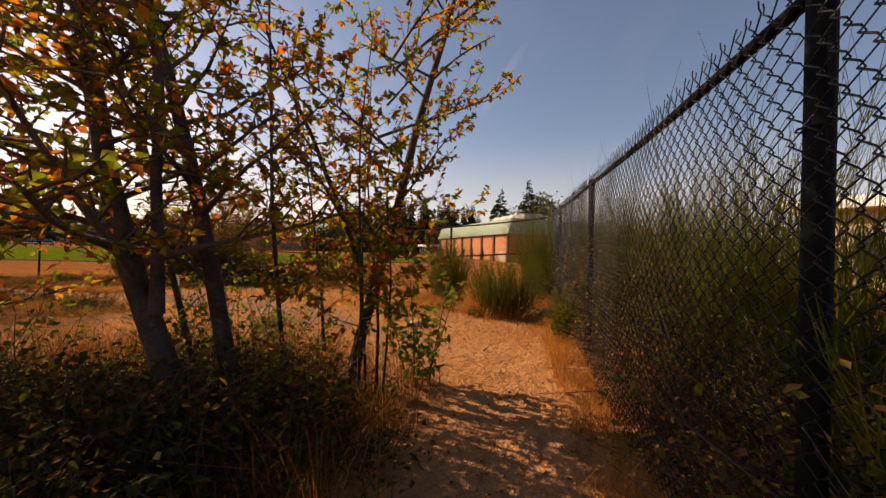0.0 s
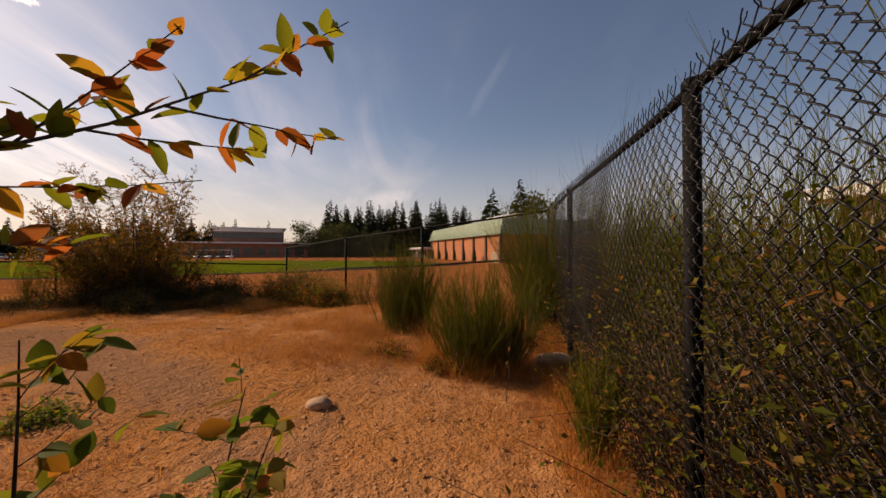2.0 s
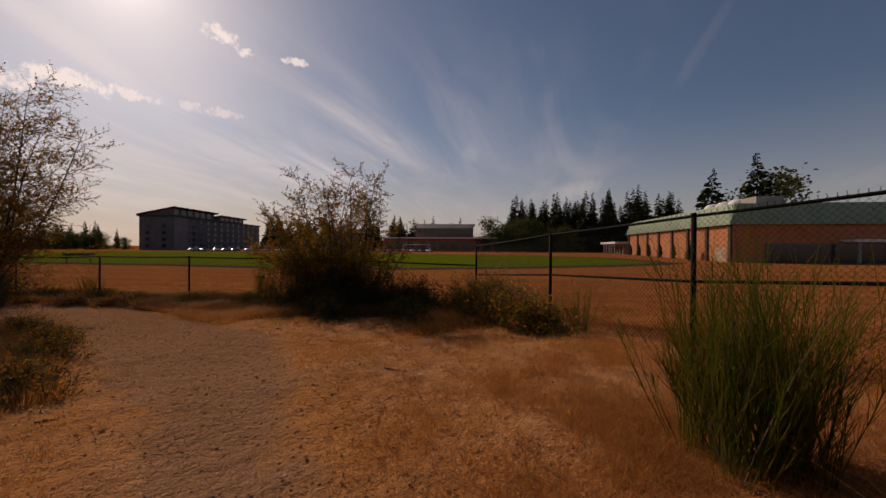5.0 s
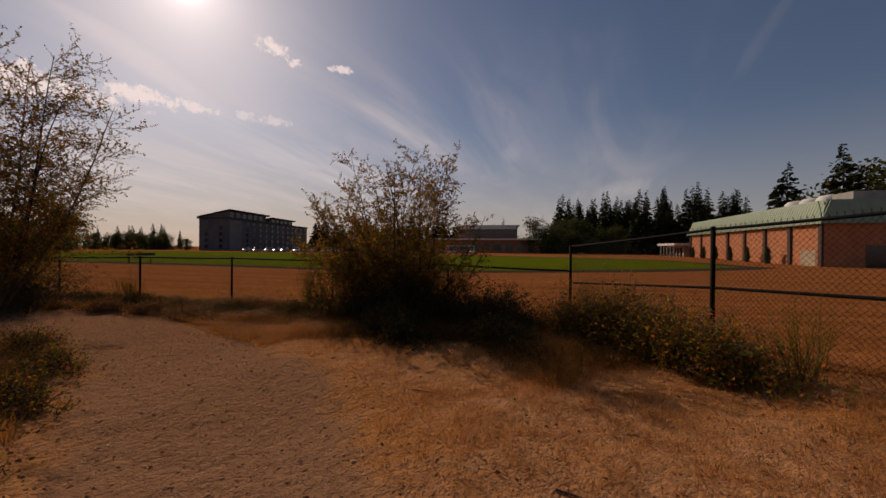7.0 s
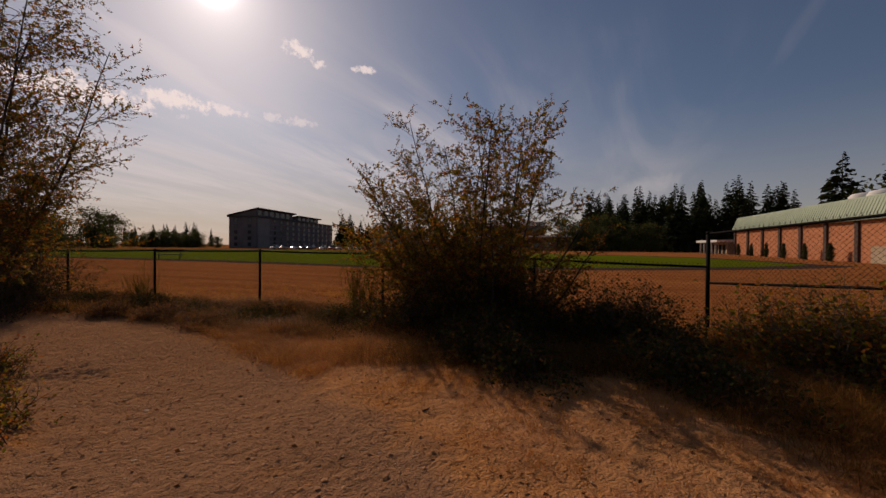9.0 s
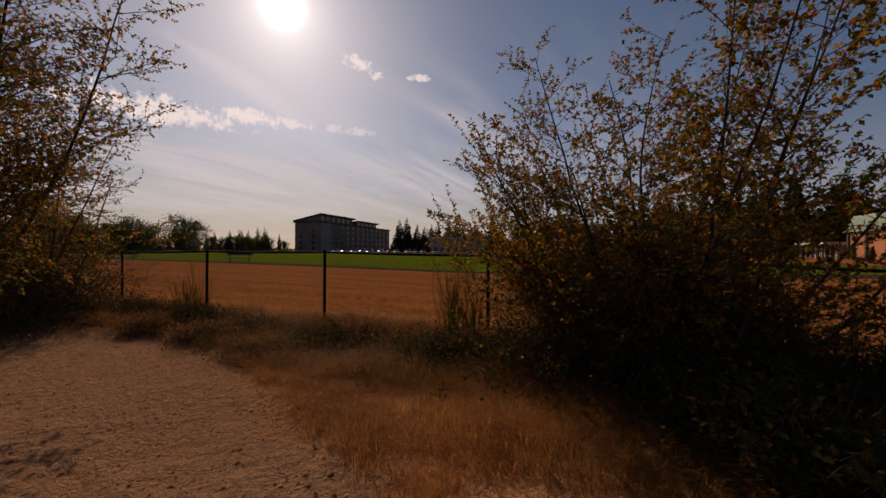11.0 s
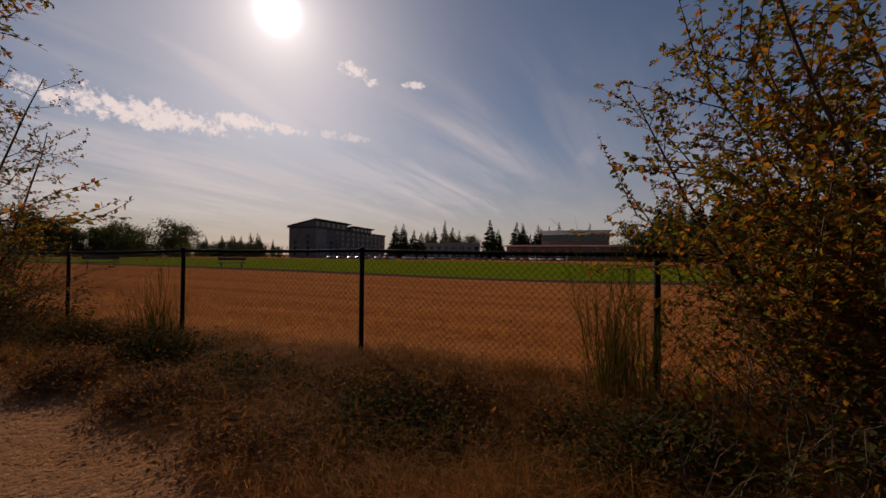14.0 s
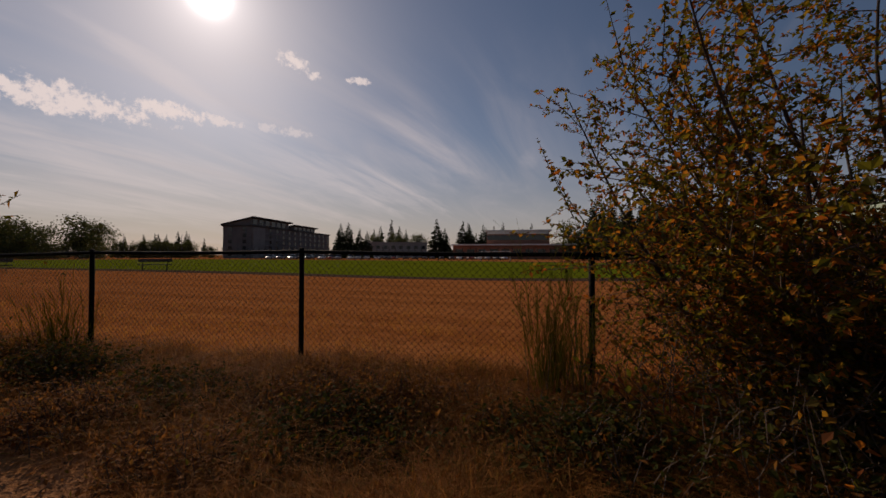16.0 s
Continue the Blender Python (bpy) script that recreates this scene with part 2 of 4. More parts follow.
DULL = leafy("rank_grass", [(0.0, (0.11, 0.043, 0.011)), (0.4, (0.24, 0.092, 0.023)), (0.65, (0.09, 0.075, 0.012)), (0.85, (0.36, 0.15, 0.038)), (1.0, (0.44, 0.21, 0.06))], 0.42, 0.8)
NEEDLE = leafy("conifer_needles", [(0.0, (0.018, 0.03, 0.014)), (0.6, (0.03, 0.045, 0.018)), (1.0, (0.05, 0.06, 0.022))], 0.1, 0.7)
# leaf greens lightened to put distance haze into the colour
FARLEAF = leafy("haze_lightened_leaves", [(0.0, (0.05, 0.07, 0.026)), (0.6, (0.08, 0.10, 0.036)), (1.0, (0.13, 0.125, 0.046))], 0.25, 0.7)
STONE = speckled("field_stone", (0.34, 0.215, 0.13), (0.50, 0.35, 0.225), 7.0, 70.0, 0.9, 0.0, 0.2, 0.6)
PEBBLE = speckled("pebbles", (0.24, 0.18, 0.14), (0.42, 0.33, 0.25), 3.0, 50.0, 0.9)
BRICK = speckled("brick_wall", (0.40, 0.155, 0.07), (0.50, 0.205, 0.095), 0.8, 14.0, 0.85, 0.0, 0.2)
PILASTER = speckled("dark_pilaster", (0.05, 0.035, 0.03), (0.09, 0.06, 0.045), 2.0, 20.0, 0.8)
GREENROOF = speckled("green_metal_roof", (0.22, 0.30, 0.19), (0.28, 0.36, 0.23), 0.5, 9.0, 0.5, 0.0, 0.5)
WHITE = speckled("white_paint", (0.62, 0.6, 0.56), (0.74, 0.72, 0.68), 1.0, 16.0, 0.6)
GREY = speckled("grey_render", (0.10, 0.10, 0.105), (0.15, 0.148, 0.15), 0.3, 5.0, 0.85)
PALEGREY = speckled("pale_render", (0.17, 0.165, 0.165), (0.22, 0.215, 0.21), 0.3, 5.0, 0.85)
DARKROOF = speckled("dark_roof", (0.03, 0.03, 0.032), (0.055, 0.052, 0.05), 0.4, 6.0, 0.8)
GLASS = speckled("window_glass", (0.02, 0.024, 0.03), (0.035, 0.04, 0.046), 0.5, 5.0, 0.12, 0.0, 0.6)
TAN = speckled("tan_wall", (0.34, 0.26, 0.17), (0.42, 0.33, 0.22), 0.6, 8.0, 0.85)
CONCRETE = speckled("concrete", (0.27, 0.25, 0.23), (0.36, 0.34, 0.31), 0.8, 12.0, 0.9)
RUST = speckled("painted_brick_band", (0.26, 0.11, 0.07), (0.33, 0.15, 0.10), 0.5, 8.0, 0.85)
CARPAINT = [speckled("car_paint_%s" % nm, a, b, 1.0, 20.0, 0.3, 0.0, 0.6) for nm, a, b in (("white", (0.6, 0.6, 0.6), (0.66, 0.66, 0.66)), ("silver", (0.35, 0.35, 0.36), (0.4, 0.4, 0.41)), ("dark", (0.03, 0.03, 0.035), (0.05, 0.05, 0.055)), ("red", (0.22, 0.03, 0.025), (0.27, 0.04, 0.03)))]
TYRE = speckled("tyre_rubber", (0.015, 0.015, 0.015), (0.03, 0.03, 0.03), 5.0, 50.0, 0.9)


# ---- mesh helpers ----
class Geo:
    """Vertices and faces gathered for one mesh."""

    def __init__(self):
        self.v, self.f = [], []

    def tube(self, pts, radii, sides=5, cap=False):
        pts = [Vector(p) for p in pts]
        b0 = len(self.v)
        for i, p in enumerate(pts):
            d = (pts[min(i + 1, len(pts) - 1)] - pts[max(i - 1, 0)])
            d = d.normalized() if d.length > 1e-9 else Vector((0, 0, 1))
            a = d.orthogonal().normalized() if i == 0 else (a - d * a.dot(d)).normalized()
            b = d.cross(a)
            for k in range(sides):
                w = math.tau * k / sides
                self.v.append(p + (a * math.cos(w) + b * math.sin(w)) * radii[i])
        for i in range(len(pts) - 1):
            for k in range(sides):
                j = (k + 1) % sides
                self.f.append((b0 + i * sides + k, b0 + i * sides + j, b0 + (i + 1) * sides + j, b0 + (i + 1) * sides + k))
        if cap:
            self.f.append(tuple(b0 + k for k in range(sides))[::-1])
            self.f.append(tuple(b0 + (len(pts) - 1) * sides + k for k in range(sides)))

    def leaf(self, p, d, up, length, width, rich=False):
        side = d.cross(up)
        side = side.normalized() if side.length > 1e-6 else d.orthogonal().normalized()
        nrm = side.cross(d)
        b0 = len(self.v)
        if rich:
            for t, w, lift in ((0, 0.06, 0), (0.16, 0.72, 0.1), (0.4, 1.0, 0.12), (0.7, 0.74, 0.09), (0.88, 0.36, 0.04), (1.0, 0.0, -0.08)):
                c = p + d * length * t + nrm * (-0.1 * length * t * t)
                if w:
                    self.v += [c - side * width * w * 0.5 + nrm * width * lift, c, c + side * width * w * 0.5 + nrm * width * lift]
                else:
                    self.v.append(c)
            for i in (0, 3, 6, 9):
                self.f += [(b0 + i, b0 + i + 1, b0 + i + 4, b0 + i + 3), (b0 + i + 1, b0 + i + 2, b0 + i + 5, b0 + i + 4)]
            self.f += [(b0 + 12, b0 + 13, b0 + 15), (b0 + 13, b0 + 14, b0 + 15)]
        else:
            mid = p + d * length * 0.45
            self.v += [p, mid - side * width * 0.5 + nrm * width * 0.15, p + d * length, mid + side * width * 0.5 + nrm * width * 0.15]
            self.f += [(b0, b0 + 3, b0 + 2), (b0, b0 + 2, b0 + 1)]

    def blade(self, p, top, width, bend):
        """A grass blade from p, over p + top, tip drooping by bend."""
        side = Vector((top.y, -top.x, 0))
        side = side.normalized() if side.length > 1e-5 else Vector((1, 0, 0))
        b0 = len(self.v)
        m = p + top * 0.55
        self.v += [p - side * width * 0.5, p + side * width * 0.5, m + side * width * 0.35, m - side * width * 0.35, p + top + bend]
        self.f += [(b0, b0 + 1, b0 + 2, b0 + 3), (b0 + 3, b0 + 2, b0 + 4)]

    def box(self, lo, hi, m=None):
        b0 = len(self.v)
        for z in (lo[2], hi[2]):
            for x, y in ((lo[0], lo[1]), (hi[0], lo[1]), (hi[0], hi[1]), (lo[0], hi[1])):
                p = Vector((x, y, z))
                self.v.append(m @ p if m else p)
        for q in ((3, 2, 1, 0), (4, 5, 6, 7), (0, 1, 5, 4), (1, 2, 6, 5), (2, 3, 7, 6), (3, 0, 4, 7)):
            self.f.append(tuple(b0 + i for i in q))

    def mesh(self, name, mat, smooth=False):
        me = bpy.data.meshes.new(name)
        me.from_pydata([tuple(v) for v in self.v], [], self.f)
        me.materials.append(mat)
        if smooth:
            me.shade_smooth()
        me.update()
        return me


def part(name, geo, mat, parent=None, label="", smooth=False, kind=""):
    ob = new(name, geo.mesh(name, mat, smooth) if isinstance(geo, Geo) else geo)
    if parent:
        ob.parent = parent
    if label or kind:
        tagged(ob, label, kind=kind)
    return ob


def thing(name, at, label, category, group="", kind=""):
    ob = new(name)
    ob.empty_display_size = 0.2
    ob.matrix_basis = Matrix.Translation(at)
    return tagged(ob, label, category, group, kind)


# ---- the lie of the land ----
SPOTS = [(0.4, 0.5, .12), (0.4, 3, .17), (0.4, 5.5, .26), (0, 8, .31), (-1.6, 10, .42), (-2.8, 9.2, .34), (-4.35, 9.7, .28), (-7, 10, .14), (-10.7, 10.3, 0), (-14.9, 12.1, .06), (-12.3, 13.8, .1),
         (-20, 8.7, 0.02), (-4.3, 15.4, .16), (-7.4, 17.2, .0), (1.1, 12.4, .45), (-1.6, 13.6, .3), (3, 6, .3), (-15, 6, 0), (-5, 5, .2), (-20, 20, -0.1), (-30, 30, -0.15), (-80, 30, -0.1), (-2, 80, -0.47), (-40, 80, -0.3), (40, 20, 0.3), (-140, 42, 0.0)]
TRAIL = [(0.42, -6), (0.45, 3), (0.35, 6), (-0.6, 7.4), (-2.3, 8.1), (-3.8, 8.65), (-5.1, 9.25), (-7.5, 9.85), (-10, 9.85), (-12.5, 9.5), (-14.5, 8.8), (-17, 7.0), (-21, 3.5), (-30, -4)]


def height(x, y):
    """Height of the ground, for numbers or arrays."""
    top = bottom = 0.0
    for a, b, c in SPOTS:
        r = 1.0 / ((x - a) ** 2 + (y - b) ** 2 + 0.6) ** 1.5
        top, bottom = top + r * c, bottom + r
    return top / bottom


def trail_distance(x, y):
    best = None
    for (ax, ay), (bx, by) in zip(TRAIL, TRAIL[1:]):
        k = np.clip(((x - ax) * (bx - ax) + (y - ay) * (by - ay)) / ((bx - ax) ** 2 + (by - ay) ** 2), 0, 1)
        d = np.hypot(x - ax - k * (bx - ax), y - ay - k * (by - ay))
        best = d if best is None else np.minimum(best, d)
    return best


def trail_gap(x, y):
    """The same for one place, quicker."""
    best = 1e9
    for (ax, ay), (bx, by) in zip(TRAIL, TRAIL[1:]):
        ux, uy = bx - ax, by - ay
        k = min(1.0, max(0.0, ((x - ax) * ux + (y - ay) * uy) / (ux * ux + uy * uy)))
        best = min(best, (x - ax - k * ux) ** 2 + (y - ay - k * uy) ** 2)
    return best ** 0.5


def trail_width(x):
    return 0.5 + 0.6 * np.minimum(1, np.maximum(0, (-x - 4.3) / 2.6))


def over_fence(x, y):
    """How far beyond the field fences a place lies, in metres."""
    a = -(x + 14.9) * 0.546 + (y - 12.1) * 0.838
    b = (x + 4.3) * 0.56 + (y - 15.4) * 0.83
    return np.where(x < -7.37, a, b)


def swell(x, y):
    """Hummocks on the bank below the low fence."""
    o = float(over_fence(x, y))
    if not -2.7 < o < -0.1:
        return 0.0
    return 0.08 * math.sin(math.pi * (o + 2.7) / 2.6) * (noise.noise(Vector((x * 0.85, y * 0.85, 2.0))) + 0.55 * noise.noise(Vector((x * 2.1, y * 2.1, 4.0))) + 0.25)


def make_ground():
    def spread(lo, hi, step):
        mid = list(np.arange(lo, hi, step))
        out, s = [], step
        a, b, left, right = lo, hi, [], []
        while a > -3000:
            s *= 1.22
            a -= s
            b += s
            left.append(a)
            right.append(b)
        return np.array(left[::-1] + mid + right)
    xs, ys = spread(-22, 3, 0.1), spread(1.5, 18, 0.1)
    X, Y = np.meshgrid(xs, ys)
    Z = height(X, Y)
    far = np.hypot(X + 60, Y - 40)
    Z = Z * np.clip((700 - far) / 400, 0, 1)
    near = (X > -22.5) & (X < 3.5) & (Y > 1) & (Y < 18.5)
    bumps = np.zeros_like(Z)
    for j, i in zip(*np.nonzero(near)):
        p = Vector((X[j, i], Y[j, i], 0))
        bumps[j, i] = 0.035 * noise.noise(p * 1.1) + 0.022 * noise.noise(p * 3.7) + 0.013 * noise.noise(p * 11) + swell(X[j, i], Y[j, i])
    d = trail_distance(X, Y)
    w = trail_width(X)
    on = np.clip((w + 0.35 - d) / 0.7, 0, 1)
    Z = Z + bumps * (1 - 0.45 * on) - 0.03 * on
    verts = np.stack([X.ravel(), Y.ravel(), Z.ravel()], 1)
    nx, ny = len(xs), len(ys)
    idx = np.arange(nx * ny).reshape(ny, nx)
    faces = np.stack([idx[:-1, :-1].ravel(), idx[:-1, 1:].ravel(), idx[1:, 1:].ravel(), idx[1:, :-1].ravel()], 1)
    me = bpy.data.meshes.new("ground")
    me.from_pydata(verts.tolist(), [], faces.tolist())
    me.attributes.new("trail", "FLOAT", "POINT").data.foreach_set("value", (on * (0.3 + 0.7 * np.clip((-X - 0.3) / 2.2, 0, 1))).ravel().astype(np.float32))
    me.attributes.new("field", "FLOAT", "POINT").data.foreach_set("value", np.clip(over_fence(X, Y) / 0.8 + 0.3, 0, 1).ravel().astype(np.float32))
    me.materials.append(GROUND)
    me.shade_smooth()
    tagged(new("ground", me), "dry orange-brown earth and straw with a gravel trail and a green sports field", "ground", kind="structure")


make_ground()


def lie(x, y):
    """Ground height at a place, a little sunk."""
    z = float(height(x, y))
    if not (-22.5 < x < 3.5 and 1 < y < 18.5):
        return z - 0.02
    p = Vector((x, y, 0))
    on = min(1.0, max(0.0, (float(trail_width(x)) + 0.35 - trail_gap(x, y)) / 0.7))
    bump = 0.035 * noise.noise(p * 1.1) + 0.022 * noise.noise(p * 3.7) + 0.013 * noise.noise(p * 11) + swell(x, y)
    return z + bump * (1 - 0.45 * on) - 0.03 * on - 0.008


# ---- fences ----
def chain_link(geo, a, b, low, high, sides, radius, rng, bends=2):
    """Woven wire between two places; low and high: heights at each end. Each wire hooks round its neighbour at the bends."""
    a, b = Vector((*a, 0)), Vector((*b, 0))
    run = (b - a).length
    u = (b - a) / run
    out = Vector((u.y, -u.x, 0))
    step = HALF_MESH
    hook = 0.0035
    for i in range(int(run / step)):
        s0 = i * step
        k = (s0 / run)
        lo, hi = low[0] * (1 - k) + low[1] * k, high[0] * (1 - k) + high[1] * k
        rows = int((hi - lo) / step)
        pts = []
        for r in range(rows + 1):
            far = (r + i) % 2
            s = s0 + (step + hook if far else -hook)
            z = hi - r * step
            e = 0.0045 if far else -0.0045
            wave = 0.010 * math.sin(s * 2.1 + z * 1.7) + 0.004 * math.sin(s * 7.3 + z * 5.1)
            for side in ((-1, 1) if bends == 2 and r else (0,)):
                pts.append(a + u * s + out * (e * (-side if side else 1) + wave) + Vector((0, 0, z - side * 0.0055)))
        lean = random.Random(int((s0 + (step if i % 2 else 0)) / step + 0.5))
        tip = pts[0] + Vector((0, 0, 0.030)) + u * (lean.uniform(-0.012, 0.012) + (0.004 if i % 2 else -0.004)) + out * (lean.uniform(-0.01, 0.01) + (0.005 if i % 2 else -0.005))
        pts[:0] = [tip, pts[0].lerp(tip, 0.5) - u * (0.005 if i % 2 else -0.005)]
        geo.tube(pts, [radius * 0.9] * 2 + [radius] * (len(pts) - 2), sides)


HALF_MESH = 0.036


def fence(label, posts, sides, wire, post_r, mid_rail=None, group="", offset=0.03, rail_r=0.021):
    """posts: x, y, foot, top. Posts, rails and a panel of wire for each bay."""
    rng = random.Random(len(posts))
    f = thing("chain_link_fence", (posts[0][0], posts[0][1], posts[0][2]), label, "fence", group)
    inv = Matrix.Translation((-posts[0][0], -posts[0][1], -posts[0][2]))

    def add(name, geo, mat, lab="", smooth=True):
        geo.v = [inv @ Vector(v) for v in geo.v]
        return part(name, geo, mat, f, lab, smooth)
    for x, y, lo, hi in posts:
        g = Geo()
        g.tube([(x, y, lo - 0.15), (x, y, hi - 0.02)], [post_r, post_r], 12, True)
        g.tube([(x, y, hi - 0.03), (x, y, hi + 0.005), (x, y, hi + 0.02), (x, y, hi + 0.026)], [post_r + 0.004, post_r + 0.004, post_r * 0.75, 0.004], 12, True)
        add("post", g, BLACK)
    for p, q in zip(posts, posts[1:]):
        g = Geo()
        n_ = 6
        sag = [Vector((p[0], p[1], p[3])).lerp(Vector((q[0], q[1], q[3])), k / n_) - Vector((0, 0, 0.02 + 0.012 * math.sin(math.pi * k / n_))) for k in range(n_ + 1)]
        g.tube(sag, [rail_r] * (n_ + 1), 10)
        add("top_rail", g, BLACK)
        if mid_rail:
            g = Geo()
            g.tube([(p[0], p[1], p[3] - mid_rail), (q[0], q[1], q[3] - mid_rail)], [0.021] * 2, 10)
            add("middle_rail", g, BLACK)
        g = Geo()
        d = Vector((q[0] - p[0], q[1] - p[1], 0)).normalized()
        o = Vector((d.y, -d.x, 0)) * offset
        chain_link(g, (p[0] + o.x, p[1] + o.y), (q[0] + o.x, q[1] + o.y), (p[2] + 0.03, q[2] + 0.03), (p[3] + 0.005, q[3] + 0.005), sides, wire, rng, 2 if sides == 4 else 1)
        add("wire_mesh", g, WIRE, smooth=True)
        for s, other in ((p, q), (q, p)):
            for k in range(1, 5):
                g = Geo()
                z = s[2] + (s[3] - s[2]) * k / 5
                ring = [(s[0] + math.cos(w) * (post_r + 0.003) + o.x * 0.3, s[1] + math.sin(w) * (post_r + 0.003) + o.y * 0.3, z) for w in np.linspace(0, math.tau, 9)]
                g.tube(ring, [0.003] * 9, 4)
                add("tie_wire", g, WIRE, smooth=True)
    return f


FX = 1.07
TALL = [(FX, y, z - 1.83, z) for y, z in ((-2.35, 1.87), (0.7, 1.98), (3.82, 2.08), (6.80, 2.145), (9.845, 2.256), (12.41, 2.323))]
CROSS = [(FX, 12.41, 0.49, 2.323), (-1.609, 13.57, 0.29, 2.12), (-4.305, 15.40, 0.145, 1.975), (-7.368, 17.215, -0.1, 1.727)]
FIELD = [(-7.368, 17.215, -0.05, 1.15), (-9.77, 15.5, 0.02, 1.245), (-12.322, 13.756, 0.06, 1.312), (-14.876, 12.091, 0.05, 1.34), (-17.404, 10.384, 0.03, 1.329), (-19.971, 8.737, 0.0, 1.283), (-22.53, 7.08, 0.0, 1.265), (-25.09, 5.42, 0.0, 1.265), (-27.65, 3.76, 0.0, 1.265), (-30.2, 2.1, 0.0, 1.265)]
fence("tall black vinyl chain-link fence beside the dirt path", TALL, 4, 0.0026, 0.031, offset=-0.04)
fence("tall black chain-link fence with a middle rail across scrub", CROSS, 3, 0.0026, 0.033, 0.88, offset=0.04)
fence("low black chain-link fence along the sports field", FIELD, 3, 0.0026, 0.028, offset=0.035)


# ---- plants ----
def wobble(rng, p, d, length, segs, bend, lift=0.0):
    pts = [Vector(p)]
    d = Vector(d).normalized()
    for _ in range(segs):
        d = (d + Vector((rng.gauss(0, bend), rng.gauss(0, bend), rng.gauss(0, bend) + lift))).normalized()
        pts.append(pts[-1] + d * (length / segs))
    return pts


def spray(rng, wood, leaves, p, d, length, radius, level, o):
    """A branch with its side branches and leaves, recursively."""
    segs = 6 if level > 1 else 4
    end = p + Vector(d).normalized() * length
    for q in (p.lerp(end, 0.5), end):
        x, y = o["x"] + q.x, o["y"] + q.y
        # edge: drops branches past a line fitted to the camera's view
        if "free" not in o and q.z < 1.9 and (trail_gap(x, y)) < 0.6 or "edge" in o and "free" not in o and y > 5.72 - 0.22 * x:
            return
    pts = wobble(rng, p, d, length, segs, o["bend"], o["lift"])
    wood.tube(pts, [max(radius * (1 - 0.8 * i / segs), 0.0012) for i in range(segs + 1)], 6 if level > 1 else (4 if level else 3))
    tip = level == 0 or length < 0.12
    n_ = max(1, int(length * o["leaves"] * (1.0 if tip else 0.4)))
    for _ in range(n_):
        k = rng.uniform(0.1 if tip else 0.45, 1.0) * segs
        i = min(int(k), segs - 1)
        q = pts[i].lerp(pts[i + 1], k - i)
        along = (pts[i + 1] - pts[i]).normalized()
        w = Vector((rng.gauss(0, 1), rng.gauss(0, 1), rng.gauss(-0.25, 0.8)))
        ld = (along * 0.5 + w).normalized()
        s = o["size"] * rng.uniform(0.6, 1.2)
        leaves.leaf(q, ld, Vector((rng.gauss(0, .6), rng.gauss(0, .6), 1)), s, s * o["broad"], o.get("rich", False))
    if tip:
        return
    n_ = max(2, int(length * o["sub"] * (1.0 if level > 1 else 1.4)))
    for j in range(n_):
        k = (o["bare"] + (1 - o["bare"]) * (j + rng.random()) / n_) * segs
        i = min(int(k), segs - 1)
        q = pts[i].lerp(pts[i + 1], k - i)
        along = (pts[i + 1] - pts[i]).normalized()
        w = Vector((rng.gauss(0, 1), rng.gauss(0, 1), rng.gauss(0.1, 0.6)))
        w = (w - along * w.dot(along)).normalized()
        nd = (along * o["ahead"] + w).normalized()
        spray(rng, wood, leaves, q, nd, length * rng.uniform(0.32, 0.6) * (1 - 0.45 * k / segs), radius * 0.42, level - 1, o)


def leafy_tree(name, label, category, at, stems, o, leaf_mat, seed, group="", extra=()):
    """stems: direction, length, radius for each trunk."""
    rng = random.Random(seed)
    base = Vector((at[0], at[1], lie(*at)))
    o = dict(o, x=at[0], y=at[1])
    t = thing(name, base, label, category, group)
    leaves = Geo()
    for off, d, length, radius in stems:
        segs = 9
        pts = wobble(rng, off, d, length, segs, 0.05, 0.02)
        g = Geo()
        g.tube(pts, [radius * (1.25 if i == 0 else 1 - 0.82 * i / segs) for i in range(segs + 1)], 9)
        part("trunk" if radius > 0.028 else "stem", g, BARK, t, smooth=True)
        n_ = max(3, int(length * o["limbs"]))
        for j in range(n_):
            k = (o["first"] + (0.98 - o["first"]) * (j + rng.random()) / n_) * segs
            i = min(int(k), segs - 1)
            q = pts[i].lerp(pts[i + 1], k - i)
            w = rng.uniform(0, math.tau)
            nd = Vector((math.cos(w), math.sin(w), rng.uniform(o["rise"] - 0.35, o["rise"] + 0.35)))
            limb = Geo()
            spray(rng, limb, leaves, q, nd, length * o["reach"] * rng.uniform(0.6, 1.1) * (1.05 - 0.62 * k / segs), radius * 0.38 * (1.1 - 0.7 * k / segs), o["level"], o)
            part("limb", limb, TWIG, t, smooth=True)
    for p, end, radius in extra:
        limb = Geo()
        p, end = Vector(p), Vector(end)
        spray(rng, limb, leaves, p, end - p, (end - p).length, radius, 1, dict(o, bend=0.05, ahead=1.3, free=True))
        part("limb", limb, TWIG, t, smooth=True)
    part("foliage", leaves, leaf_mat, t, o["tint"], o.get("rich", False), kind="stuff")
    return t


